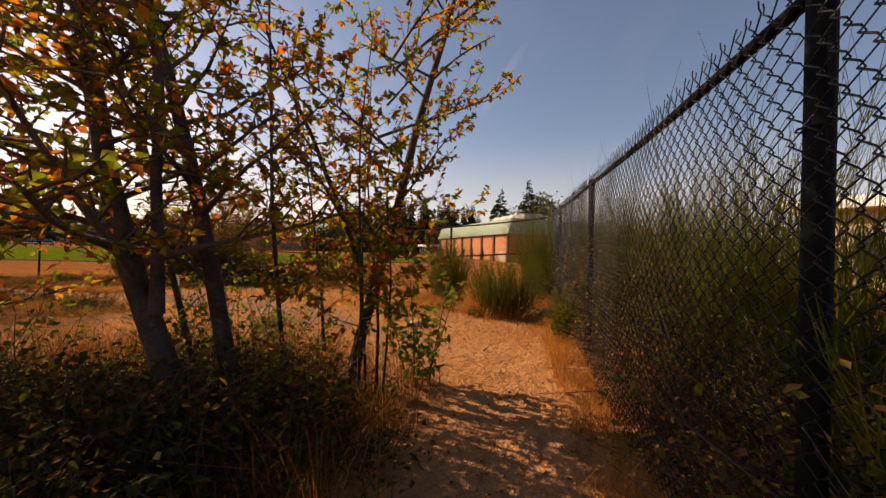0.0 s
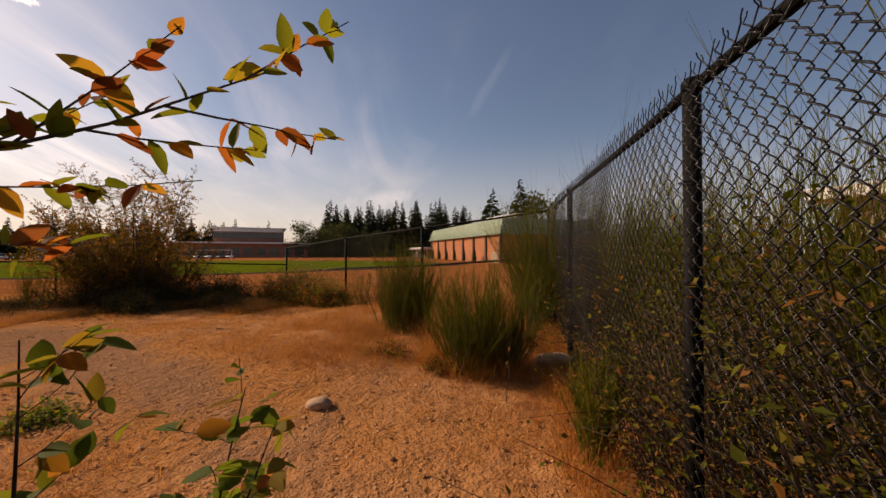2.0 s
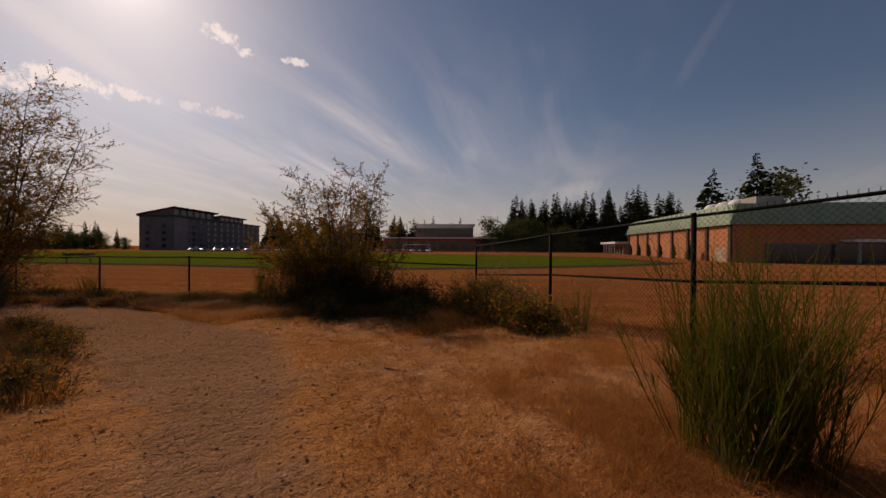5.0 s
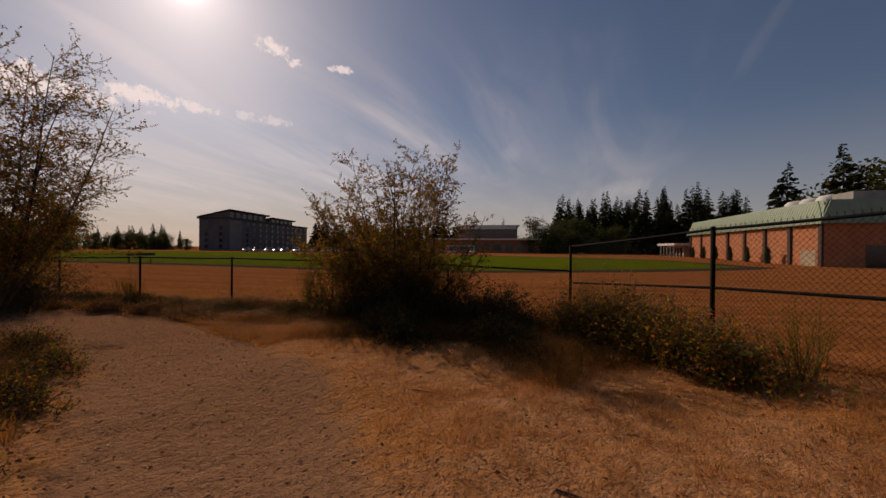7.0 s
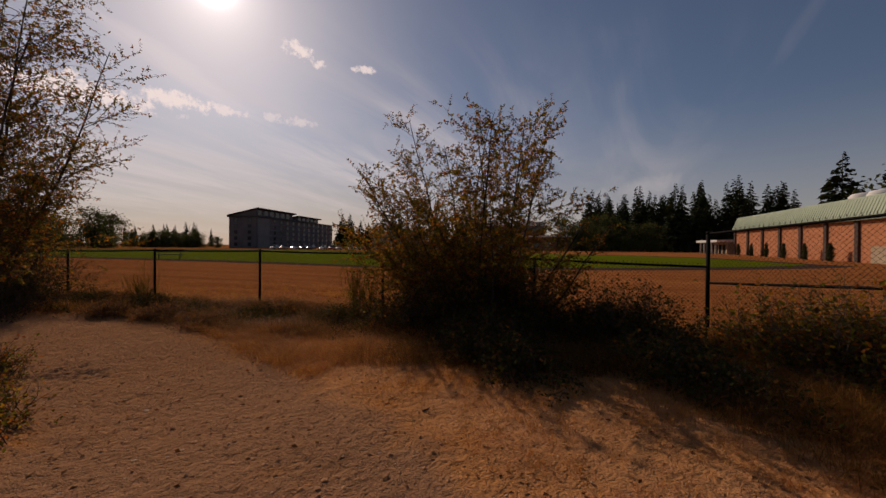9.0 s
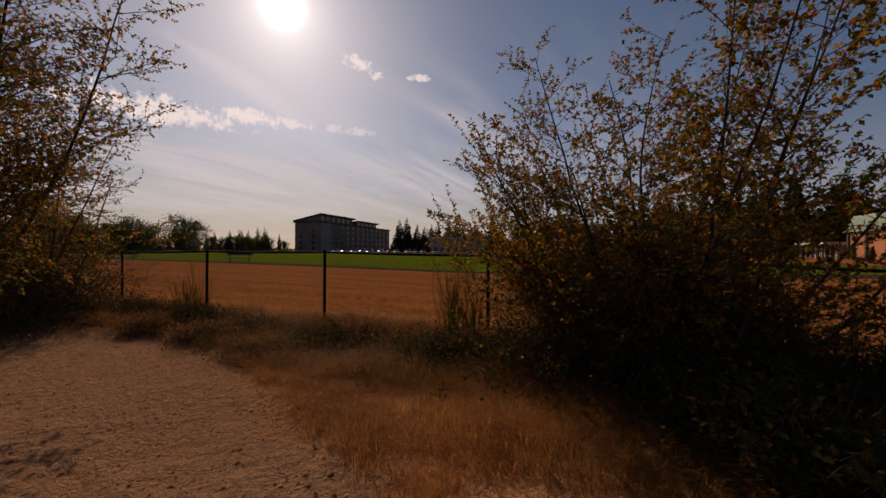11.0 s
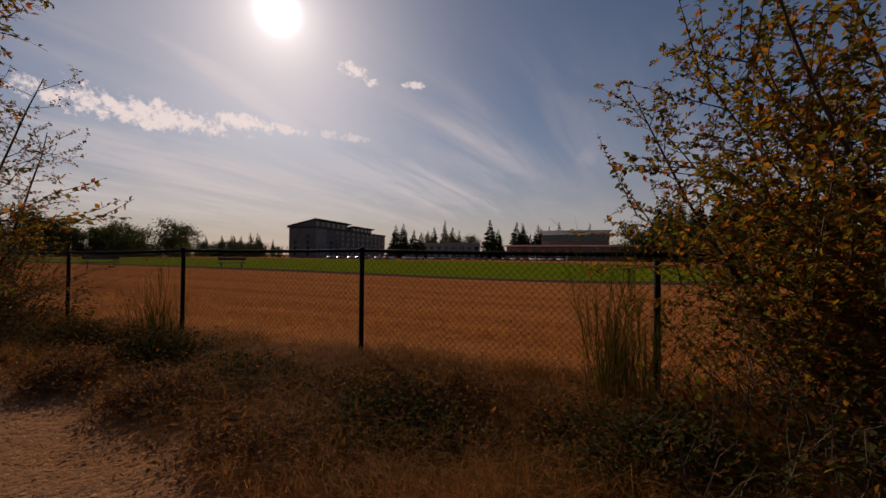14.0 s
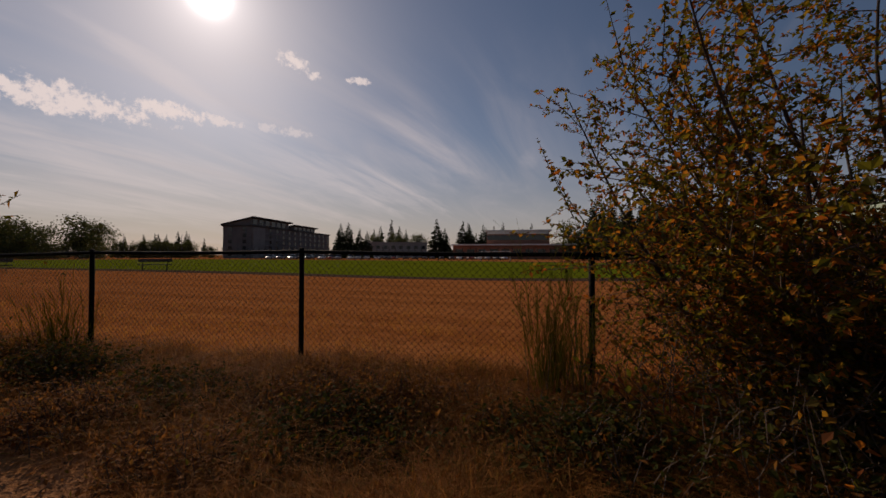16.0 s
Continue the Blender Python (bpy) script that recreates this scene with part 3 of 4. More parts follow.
def broom(label, at, tall, wide, stems, seed, sparse=False):
    """A shrub of many thin upright green stems."""
    rng = random.Random(seed)
    t = thing("broom_shrub", (at[0], at[1], lie(*at)), label, "shrub", "broom shrubs")
    woody, green = Geo(), Geo()
    clumps = [((rng.gauss(0, .2) * wide, rng.gauss(0, .2) * wide, 0), rng.uniform(0.6, 1.08), rng.gauss(0, .17), rng.gauss(0, .17)) for _ in range(9)]
    for _ in range(stems):
        w, r = rng.uniform(0, math.tau), rng.random() ** 0.7
        clump = clumps[int(rng.random() ** 1.4 * len(clumps))]
        foot = Vector(clump[0]) + Vector((math.cos(w) * r * wide * 0.18, math.sin(w) * r * wide * 0.18, 0))
        d = Vector((math.cos(w) * r * wide / tall * 0.55 + clump[2] + rng.gauss(0, .1), math.sin(w) * r * wide / tall * 0.55 + clump[3] + rng.gauss(0, .1), 1))
        h = tall * min(1.05, clump[1] * min(1.15, max(0.25, rng.gauss(0.72, 0.25)))) * (1 - 0.16 * r)
        pts = wobble(rng, foot, d, h, 5, 0.05, 0.03)
        (woody if rng.random() < 0.2 else green).tube(pts, [0.004, 0.0034, 0.003, 0.0024, 0.0018, 0.0008], 3)
        for _ in range(7 if sparse else 14):
            k = rng.uniform(0.25, 0.95) * 5
            i = min(int(k), 4)
            q = pts[i].lerp(pts[i + 1], k - i)
            nd = (pts[i + 1] - pts[i]).normalized() + Vector((rng.gauss(0, .34), rng.gauss(0, .34), 0.1))
            tw = wobble(rng, q, nd, h * rng.uniform(0.12, 0.32), 2, 0.08, 0.04)
            green.tube(tw, [0.002, 0.0016, 0.0007], 3)
    part("woody_base", woody, TWIG, t, "brown woody stems", kind="stuff")
    part("green_growth", green, BROOM, t, kind="stuff")
    return t


def tuft(geo, rng, x, y, tall, n_, spread_, width=0.004, lean=0.45, droop=0.12):
    z = lie(x, y)
    for _ in range(n_):
        a, r = rng.uniform(0, math.tau), rng.uniform(0, spread_)
        h = tall * rng.uniform(0.5, 1.1)
        top = Vector((rng.gauss(0, lean) * h, rng.gauss(0, lean) * h, h))
        geo.blade(Vector((x + math.cos(a) * r, y + math.sin(a) * r, z)), top, width * rng.uniform(0.7, 1.3), Vector((top.x * 0.4, top.y * 0.4, -droop * h)))


def bramble(name, label, at, wide, deep, tall, canes, mat, seed, size=0.045, turn=0.0, leaves_each=16):
    """A low sprawling mound of arching canes and leaves."""
    rng = random.Random(seed)
    t = thing(name, (at[0], at[1], lie(*at)), label, "shrub", "low scrub")
    wood, leaves = Geo(), Geo()
    c, s = math.cos(radians(turn)), math.sin(radians(turn))
    for _ in range(canes):
        u, v = rng.gauss(0, 0.42) * wide, rng.gauss(0, 0.42) * deep
        p = Vector((u * c - v * s, u * s + v * c, 0))
        p.z = lie(at[0] + p.x, at[1] + p.y) - lie(*at)
        fall = max(0.25, 1 - 0.55 * ((u / wide) ** 2 + (v / deep) ** 2))
        h = tall * fall * rng.uniform(0.5, 1.15)
        pts = wobble(rng, p, (rng.gauss(0, .5), rng.gauss(0, .5), 1), h, 5, 0.2, -0.03)
        wood.tube(pts, [0.005, 0.0045, 0.004, 0.003, 0.002, 0.001], 3)
        for _ in range(leaves_each):
            k = rng.uniform(0.1, 1) * 5
            i = min(int(k), 4)
            q = pts[i].lerp(pts[i + 1], k - i) + Vector((rng.gauss(0, .05), rng.gauss(0, .05), rng.gauss(0, .04)))
            sz = size * rng.uniform(0.6, 1.3)
            leaves.leaf(q, Vector((rng.gauss(0, 1), rng.gauss(0, 1), rng.gauss(0, .6))).normalized(), Vector((rng.gauss(0, .5), rng.gauss(0, .5), 1)), sz, sz * 0.62)
    part("cane_thicket", wood, TWIG, t, kind="stuff")
    part("leaves", leaves, mat, t, kind="stuff")
    return t


# edge=True trims these crowns to fit the camera's view
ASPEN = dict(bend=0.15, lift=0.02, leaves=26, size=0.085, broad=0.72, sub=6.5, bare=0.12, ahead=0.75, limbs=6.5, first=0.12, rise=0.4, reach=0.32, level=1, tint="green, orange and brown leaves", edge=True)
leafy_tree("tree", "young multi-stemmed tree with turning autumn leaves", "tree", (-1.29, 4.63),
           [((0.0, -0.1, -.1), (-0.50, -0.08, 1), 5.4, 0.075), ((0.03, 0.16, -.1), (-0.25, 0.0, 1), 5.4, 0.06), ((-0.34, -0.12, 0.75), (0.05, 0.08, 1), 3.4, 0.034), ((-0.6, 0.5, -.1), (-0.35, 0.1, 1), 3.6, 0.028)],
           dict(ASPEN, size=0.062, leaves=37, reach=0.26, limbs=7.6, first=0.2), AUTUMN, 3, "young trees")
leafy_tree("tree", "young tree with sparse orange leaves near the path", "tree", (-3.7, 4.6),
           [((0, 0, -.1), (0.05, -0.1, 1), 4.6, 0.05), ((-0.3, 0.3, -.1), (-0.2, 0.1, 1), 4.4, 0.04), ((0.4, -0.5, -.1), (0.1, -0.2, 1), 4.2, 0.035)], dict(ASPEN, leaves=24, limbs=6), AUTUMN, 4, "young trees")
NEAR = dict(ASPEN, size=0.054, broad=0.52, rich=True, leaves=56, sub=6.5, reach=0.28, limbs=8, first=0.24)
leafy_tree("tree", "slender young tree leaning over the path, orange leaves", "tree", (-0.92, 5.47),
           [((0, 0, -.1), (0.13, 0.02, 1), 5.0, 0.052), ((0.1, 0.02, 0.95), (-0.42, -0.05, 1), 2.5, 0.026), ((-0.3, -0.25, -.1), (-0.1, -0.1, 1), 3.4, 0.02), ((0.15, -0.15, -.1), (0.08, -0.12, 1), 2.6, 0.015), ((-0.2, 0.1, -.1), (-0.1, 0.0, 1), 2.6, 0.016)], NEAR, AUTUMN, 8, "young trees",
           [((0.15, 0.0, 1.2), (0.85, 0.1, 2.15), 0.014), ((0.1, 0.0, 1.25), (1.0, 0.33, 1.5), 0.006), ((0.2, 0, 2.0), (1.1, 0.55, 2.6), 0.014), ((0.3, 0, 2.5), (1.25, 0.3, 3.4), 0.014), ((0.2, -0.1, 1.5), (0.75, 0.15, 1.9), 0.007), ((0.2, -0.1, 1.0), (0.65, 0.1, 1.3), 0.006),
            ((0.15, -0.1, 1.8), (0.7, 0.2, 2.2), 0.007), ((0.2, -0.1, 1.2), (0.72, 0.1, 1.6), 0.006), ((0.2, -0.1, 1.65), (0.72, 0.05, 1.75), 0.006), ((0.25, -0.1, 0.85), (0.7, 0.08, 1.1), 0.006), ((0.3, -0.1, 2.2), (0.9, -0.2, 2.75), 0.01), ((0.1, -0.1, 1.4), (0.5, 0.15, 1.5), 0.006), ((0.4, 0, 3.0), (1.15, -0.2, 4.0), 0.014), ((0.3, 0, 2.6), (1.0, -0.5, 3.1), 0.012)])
leafy_tree("sapling", "tall leafy sapling shoots beside the slender tree", "sapling", (-0.66, 5.42),
           [((0, 0, -.05), (0.05, 0.05, 1), 2.7, 0.014), ((-0.12, 0.1, -.05), (-0.08, 0.05, 1), 2.5, 0.012), ((0.1, -0.12, -.05), (0.06, -0.08, 1), 2.1, 0.011)], dict(NEAR, level=0, limbs=9, reach=0.2, size=0.07, free=True), AUTUMN, 81)
SHOOT = dict(bend=0.12, lift=0.03, leaves=38, size=0.07, broad=0.62, sub=5, bare=0.2, ahead=0.8, limbs=14, first=0.08, rise=0.7, reach=0.34, level=0, tint="dark green leaves", rich=True, free=True)
leafy_tree("sapling", "knee-high green sapling at the path's edge", "sapling", (-0.48, 5.86),
           [((0, 0, -.05), (0.1, 0, 1), 1.15, 0.009), ((0.05, 0.05, -.05), (0.4, 0.1, 1), 0.95, 0.008), ((-0.04, 0, -.05), (-0.3, -.1, 1), 0.9, 0.007), ((0.1, 0.1, -.05), (0.1, 0.2, 1), 1.0, 0.007), ((0, -.1, -.05), (0.1, -0.4, 1), 0.75, 0.007)], SHOOT, GREENISH, 5)

HAWTHORN = dict(free=True, bend=0.15, lift=0.015, leaves=68, size=0.045, broad=0.6, sub=8.0, bare=0.1, ahead=0.9, limbs=8.5, first=0.05, rise=0.5, reach=0.36, level=1, tint="olive and orange leaves")
leafy_tree("hawthorn_bush", "tall spreading hawthorn with thinning orange and olive leaves", "bush", (-10.25, 14.45),
           [((rx * 0.4, ry * 0.4, -.1), (rx * 0.36, ry * 0.36, 1), h, 0.024) for rx, ry, h in ((0, 0, 4.2), (1, .2, 3.6), (-1, -.4, 3.7), (.4, -1, 3.2), (-.3, 1, 3.5), (-1.7, .3, 3.2), (1.7, .5, 2.7), (-.9, -1.2, 3.1), (.9, -.8, 3.5), (-1.9, -.6, 3.1), (2.2, 0.9, 2.2), (-1.5, 1.2, 2.8), (0.2, -1.6, 2.3), (-1.0, -1.8, 2.2), (1.6, -1.4, 2.2), (1.0, -1.2, 3.4), (-0.5, -0.6, 4.0), (0.4, .4, 4.1), (1.3, -.2, 3.5))], HAWTHORN, HAW, 12, "",
           [((-0.4, -0.4, 0.6), (-1.95, -1.45, 1.95), 0.014), ((-0.4, -0.5, 0.5), (-1.8, -1.55, 1.5), 0.013), ((-0.4, -0.5, 0.9), (-1.35, -1.6, 2.3), 0.013),
            ((-0.3, -0.6, 0.5), (-1.2, -1.9, 1.7), 0.012), ((-0.2, -0.6, 0.4), (-1.1, -2.1, 1.2), 0.011), ((-0.4, -0.5, 0.3), (-1.7, -1.7, 0.95), 0.011), ((0.3, -0.6, 0.4), (0.4, -2.1, 1.2), 0.011), ((0.5, -0.5, 0.5), (1.6, -1.5, 1.5), 0.011), ((0.0, -0.6, 0.5), (-0.4, -2.1, 1.5), 0.011), ((0.2, -0.6, 0.9), (0.2, -1.7, 2.3), 0.012)])
OPEN = dict(HAWTHORN, leaves=46, size=0.045, limbs=8.5, sub=7.0)
leafy_tree("hawthorn_tree", "dense dark hawthorn beside the field fence", "tree", (-18.9, 7.5),
           [((rx * 0.3, ry * 0.3, -.1), (rx * 0.36, ry * 0.36, 1), h, 0.028) for rx, ry, h in ((0, 0, 4.2), (1, .6, 3.9), (-1, -.4, 3.9), (.6, -1, 3.7), (1.2, .7, 3.4), (1.3, -.3, 3.3), (.6, 1.1, 3.2))], dict(OPEN, limbs=7), HAW, 23, "hawthorns")
leafy_tree("hawthorn_tree", "open twiggy hawthorn hanging over the trail's edge", "tree", (-14.3, 7.4),
           [((rx * 0.25, ry * 0.25, -.1), (rx * 0.3, ry * 0.3, 1), h, 0.03) for rx, ry, h in ((0, 0, 6.2), (.5, .9, 5.6), (1.1, .6, 5.2), (0, 1.3, 5.0), (-.5, .8, 5.4), (.9, 1.2, 4.6), (1.3, .2, 4.6), (-.8, -.4, 5.0))], dict(OPEN, first=0.22), HAW, 24, "hawthorns")

# broom
broom("green broom shrub rising from straw in the clearing", (-1.15, 10.45), 1.35, 0.75, 330, 1)
broom("green broom shrub with straw about its foot", (-0.06, 9.25), 1.2, 0.85, 340, 2)
broom("tall green broom shrub crowding the chain-link fence", (0.78, 11.1), 2.0, 0.9, 330, 3)
broom("tall green broom shrub behind the chain-link fence", (1.7, 10.6), 2.7, 0.8, 200, 4)
broom("tall green broom shrub behind the chain-link fence", (1.66, 5.25), 2.0, 0.6, 190, 5)
broom("tall green broom shrub behind the chain-link fence", (1.9, 8.6), 2.0, 0.8, 200, 6)
broom("small broom shrub against the fence", (0.9, 7.6), 0.75, 0.3, 70, 7)
broom("upright green broom shrub by the low field fence", (-12.30, 13.16), 1.5, 0.5, 85, 8)
broom("thin broom shrub by the low field fence", (-17.0, 10.1), 1.2, 0.7, 70, 9, True)
broom("sparse broom shrub beside the fence", (-3.3, 14.3), 1.2, 0.5, 40, 10, True)

# scrub
rng = random.Random(31)
for i in range(15):
    broom("dense green broom behind the chain-link fence", (2.0 + rng.uniform(-.1, .4), 1.6 + i * 0.75), rng.uniform(1.45, 1.7) + (0.4 if 5 < i < 11 else 0.15 if i >= 11 else 0.0), 1.0, 260, 100 + i)
bramble("scrub", "dark leafy undergrowth behind the chain-link fence", (1.75, 10.0), 0.4, 2.2, 1.45, 1100, THICKET, 310, 0.032, 0.0, 34)
bramble("scrub", "rank olive and brown undergrowth behind the chain-link fence", (1.75, 6.9), 0.42, 2.2, 1.6, 1500, THICKET, 31, 0.03, 0.0, 40)
bramble("scrub", "dark olive undergrowth behind the chain-link fence", (1.75, 3.4), 0.45, 2.2, 1.3, 1300, THICKET, 311, 0.032, 0.0, 36)
bramble("scrub", "brown matted undergrowth at the foot of the fence", (1.42, 6.0), 0.25, 3.6, 0.6, 1500, DRYLEAF, 312, 0.03, 0.0, 26)
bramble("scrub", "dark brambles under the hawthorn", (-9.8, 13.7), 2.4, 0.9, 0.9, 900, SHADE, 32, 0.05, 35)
bramble("scrub", "reddish and yellow briar bush at the fence corner", (-5.6, 14.9), 1.5, 0.8, 1.15, 900, HAW, 33, 0.055, -32)
bramble("scrub", "briar bush with yellow-green leaves", (-4.3, 14.1), 1.0, 0.6, 0.85, 600, AUTUMN, 34, 0.05, -32)
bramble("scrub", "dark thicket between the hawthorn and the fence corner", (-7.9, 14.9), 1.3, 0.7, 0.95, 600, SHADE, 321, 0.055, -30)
bramble("scrub", "inner leaves of the hawthorn thicket", (-10.3, 14.4), 1.9, 1.2, 1.9, 900, HAW, 322, 0.055, 33)
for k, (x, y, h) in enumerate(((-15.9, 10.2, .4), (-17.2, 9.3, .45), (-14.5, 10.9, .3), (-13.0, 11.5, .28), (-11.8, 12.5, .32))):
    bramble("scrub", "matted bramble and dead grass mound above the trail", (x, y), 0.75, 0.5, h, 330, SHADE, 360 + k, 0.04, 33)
for k, (x, y, h) in enumerate(((-14.5, 10.2, .36), (-13.3, 10.75, .28), (-15.6, 9.5, .36))):
    bramble("scrub", "dead brown bramble low on the bank", (x, y), 0.6, 0.35, h, 260, DRYLEAF, 370 + k, 0.03, 33)
# real brambles, their dark leaves also standing in for the hawthorn's ground shadow
bramble("scrub", "shade-darkened bramble spilling toward the trail", (-8.7, 12.9), 1.3, 0.55, 0.6, 520, SHADE, 323, 0.05, -25)
bramble("scrub", "shade-darkened bramble spilling toward the trail", (-6.8, 13.6), 1.2, 0.5, 0.42, 420, SHADE, 324, 0.05, -30)
bramble("weed", "low green weed in the dry clearing", (-0.95, 9.35), 0.24, 0.2, 0.19, 40, HAW, 391, 0.035)
bramble("weed", "low green weed beside the trail", (-2.95, 7.4), 0.35, 0.25, 0.12, 90, GREENISH, 392, 0.035)
bramble("weed", "low green weed at the foot of the broom", (-0.3, 9.05), 0.25, 0.18, 0.18, 42, HAW, 393, 0.035)
# dark leaf tone here adds to the shade of the young trees
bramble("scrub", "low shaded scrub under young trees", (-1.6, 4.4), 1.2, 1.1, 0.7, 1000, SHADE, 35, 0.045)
bramble("scrub", "yellow-green leafy shrub between the young trees", (-1.9, 5.4), 0.8, 0.3, 1.3, 110, GREENISH, 351, 0.05, 0.0, 20)
bramble("scrub", "olive and orange leafy shrub beside the young trees", (-1.0, 4.8), 0.25, 0.35, 1.0, 75, AUTUMN, 352, 0.045, 0.0, 20)
bramble("scrub", "olive leafy shrub among the young trees", (-2.5, 4.3), 0.6, 0.5, 1.1, 60, GREENISH, 353, 0.05, 0.0, 20)
bramble("scrub", "bramble mound along the low fence", (-13.6, 11.8), 2.6, 0.8, 0.26, 900, DRYLEAF, 36, 0.034, 33)
bramble("scrub", "bramble mound along the low fence", (-17.8, 9.3), 2.6, 0.7, 0.34, 700, DRYLEAF, 37, 0.038, 33)
for k, (x, y) in enumerate(((-6.9, 8.0), (-8.6, 8.35), (-10.3, 8.6), (-12.0, 8.4), (-13.6, 7.6))):
    bramble("scrub", "leafy weeds at the trail's edge", (x, y), 0.8, 0.35, 0.45, 170, HAW, 380 + k, 0.035, 8)
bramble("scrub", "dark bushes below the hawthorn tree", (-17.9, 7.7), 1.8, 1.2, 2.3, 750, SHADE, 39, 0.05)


# ---- dry grass ----
def grass_sheet(name, label, mat, n_, box, keep, tall, blades, spread_, seed, width=0.004, lean=0.45, droop=0.12):
    rng = random.Random(seed)
    g = Geo()
    made = 0
    while made < n_:
        x, y = rng.uniform(box[0], box[1]), rng.uniform(box[2], box[3])
        if rng.random() > keep(x, y):
            continue
        made += 1
        tuft(g, rng, x, y, tall * (0.6 + 0.9 * abs(noise.noise(Vector((x * 1.3, y * 1.3, 5.0))) + 0.3)) * rng.uniform(0.8, 1.2), blades, spread_, width, lean, droop)
    tagged(part(name, g, mat), label, "grass", kind="stuff")


def patchy(x, y):
    d = (trail_gap(x, y)) - float(trail_width(x))
    if d < 0.1 or float(over_fence(x, y)) > 0.3:
        return 0.0
    return min(1, d) * max(0.0, 0.5 + 1.1 * noise.noise(Vector((x * 0.8, y * 0.8, 3.0))))


grass_sheet("dry_grass", "short dry straw-coloured grass", STRAW, 24000, (-20, 1.0, 2.5, 16), patchy, 0.09, 9, 0.09, 41, 0.0036, 0.7, 0.22)
grass_sheet("dry_grass", "matted dry grass along the foot of the fence", STRAW, 420, (0.72, 1.05, 2.0, 12), lambda x, y: 0.0 if math.hypot(x - 0.86, y - 9.35) < 0.32 else 1.0, 0.26, 16, 0.08, 42)
grass_sheet("dry_grass", "long dry grass round the broom shrubs", STRAW, 70, (-0.55, 0.5, 8.8, 9.8), lambda x, y: 1.0, 0.42, 40, 0.12, 48, 0.003, 0.55, 0.3)
grass_sheet("dry_grass", "long dry grass in the clearing", STRAW, 520, (-3.0, 0.9, 8.9, 13.4), lambda x, y: max(0, noise.noise(Vector((x, y, 9))) + 0.35), 0.21, 46, 0.17, 43, 0.0024, 0.85, 0.4)
grass_sheet("dry_grass", "dry grass fringe along the trail's edge", STRAW, 700, (-15, -6, 6.2, 8.9), lambda x, y: 1.0 if 0.3 < (trail_gap(x, y)) - float(trail_width(x)) < 1.2 else 0.0, 0.24, 16, 0.12, 47)


def bank(x, y):
    o = float(over_fence(x, y))
    return 1.0 if (-2.35 if x < -9.6 else -3.3) < o < 0.1 and trail_gap(x, y) > float(trail_width(x)) + 0.12 else 0.0


def bank_foot(x, y):
    o = float(over_fence(x, y))
    if not -4.2 < o < -0.9 or trail_gap(x, y) < float(trail_width(x)) + 0.05:
        return 0.0
    return min(1.0, max(0.0, 0.55 + 1.2 * noise.noise(Vector((x * 1.4, y * 1.4, 7.0)))) * (1.0 if o < -2.0 else 0.35))


def shady(x, y):
    d = (trail_gap(x, y)) - float(trail_width(x))
    return 1.0 if d > 0.15 else 0.0


grass_sheet("rank_grass", "tall dull grass under the young trees", DULL, 900, (-4.5, 0.2, 2.6, 6.2), shady, 0.38, 14, 0.12, 46, 0.005)
grass_sheet("rank_grass", "rank brown grass on the bank below the low fence", DULL, 5200, (-22, -5, 6, 17), bank, 0.28, 22, 0.17, 44, 0.0036, 0.7, 0.35)


grass_sheet("dry_grass", "orange-brown dry grass at the foot of the bank", STRAW, 1700, (-19, -9.6, 7.5, 14.5), bank_foot, 0.2, 22, 0.15, 49, 0.0036, 0.7, 0.35)


def beyond(x, y):
    o = float(over_fence(x, y))
    return max(0.0, 1 - o / 5) if o > 0 else 0.0


grass_sheet("dry_grass", "dry uncut grass inside the field fence", STRAW, 2600, (-26, 1, 5, 24), beyond, 0.15, 9, 0.14, 45, 0.005)


# ---- stones ----
def stone(name, label, at, size, seed, sink=0.3, mat=None):
    rng = random.Random(seed)
    bm = bmesh.new()
    bmesh.ops.create_icosphere(bm, subdivisions=3, radius=1.0)
    o = Vector((rng.uniform(0, 50), rng.uniform(0, 50), 0))
    for v in bm.verts:
        v.co *= 1 + 0.28 * noise.noise(v.co * 1.1 + o) + 0.08 * noise.noise(v.co * 3 + o)
        v.co = Vector((v.co.x * size[0], v.co.y * size[1], v.co.z * size[2]))
    me = bpy.data.meshes.new(name)
    bm.to_mesh(me)
    bm.free()
    me.materials.append(mat or STONE)
    me.shade_smooth()
    ob = tagged(new(name, me), label, "rock")
    ob.location = (at[0], at[1], lie(*at) + size[2] * (1 - sink * 2) * 0.6)
    return ob


stone("rock", "flat pale rock beside the fence foot", (0.88, 9.4), (0.25, 0.15, 0.1), 1, 0.2)
stone("rock", "small pale rock half sunk in the trail", (-1.1, 8.05), (0.11, 0.08, 0.06), 2)

# ---- far buildings ----
def frame_at(corner, along):
    d = Vector((along[0], along[1], 0)).normalized()
    return Matrix(((d.x, -d.y, 0, corner[0]), (d.y, d.x, 0, corner[1]), (0, 0, 1, corner[2]), (0, 0, 0, 1)))


SHRUBS = []


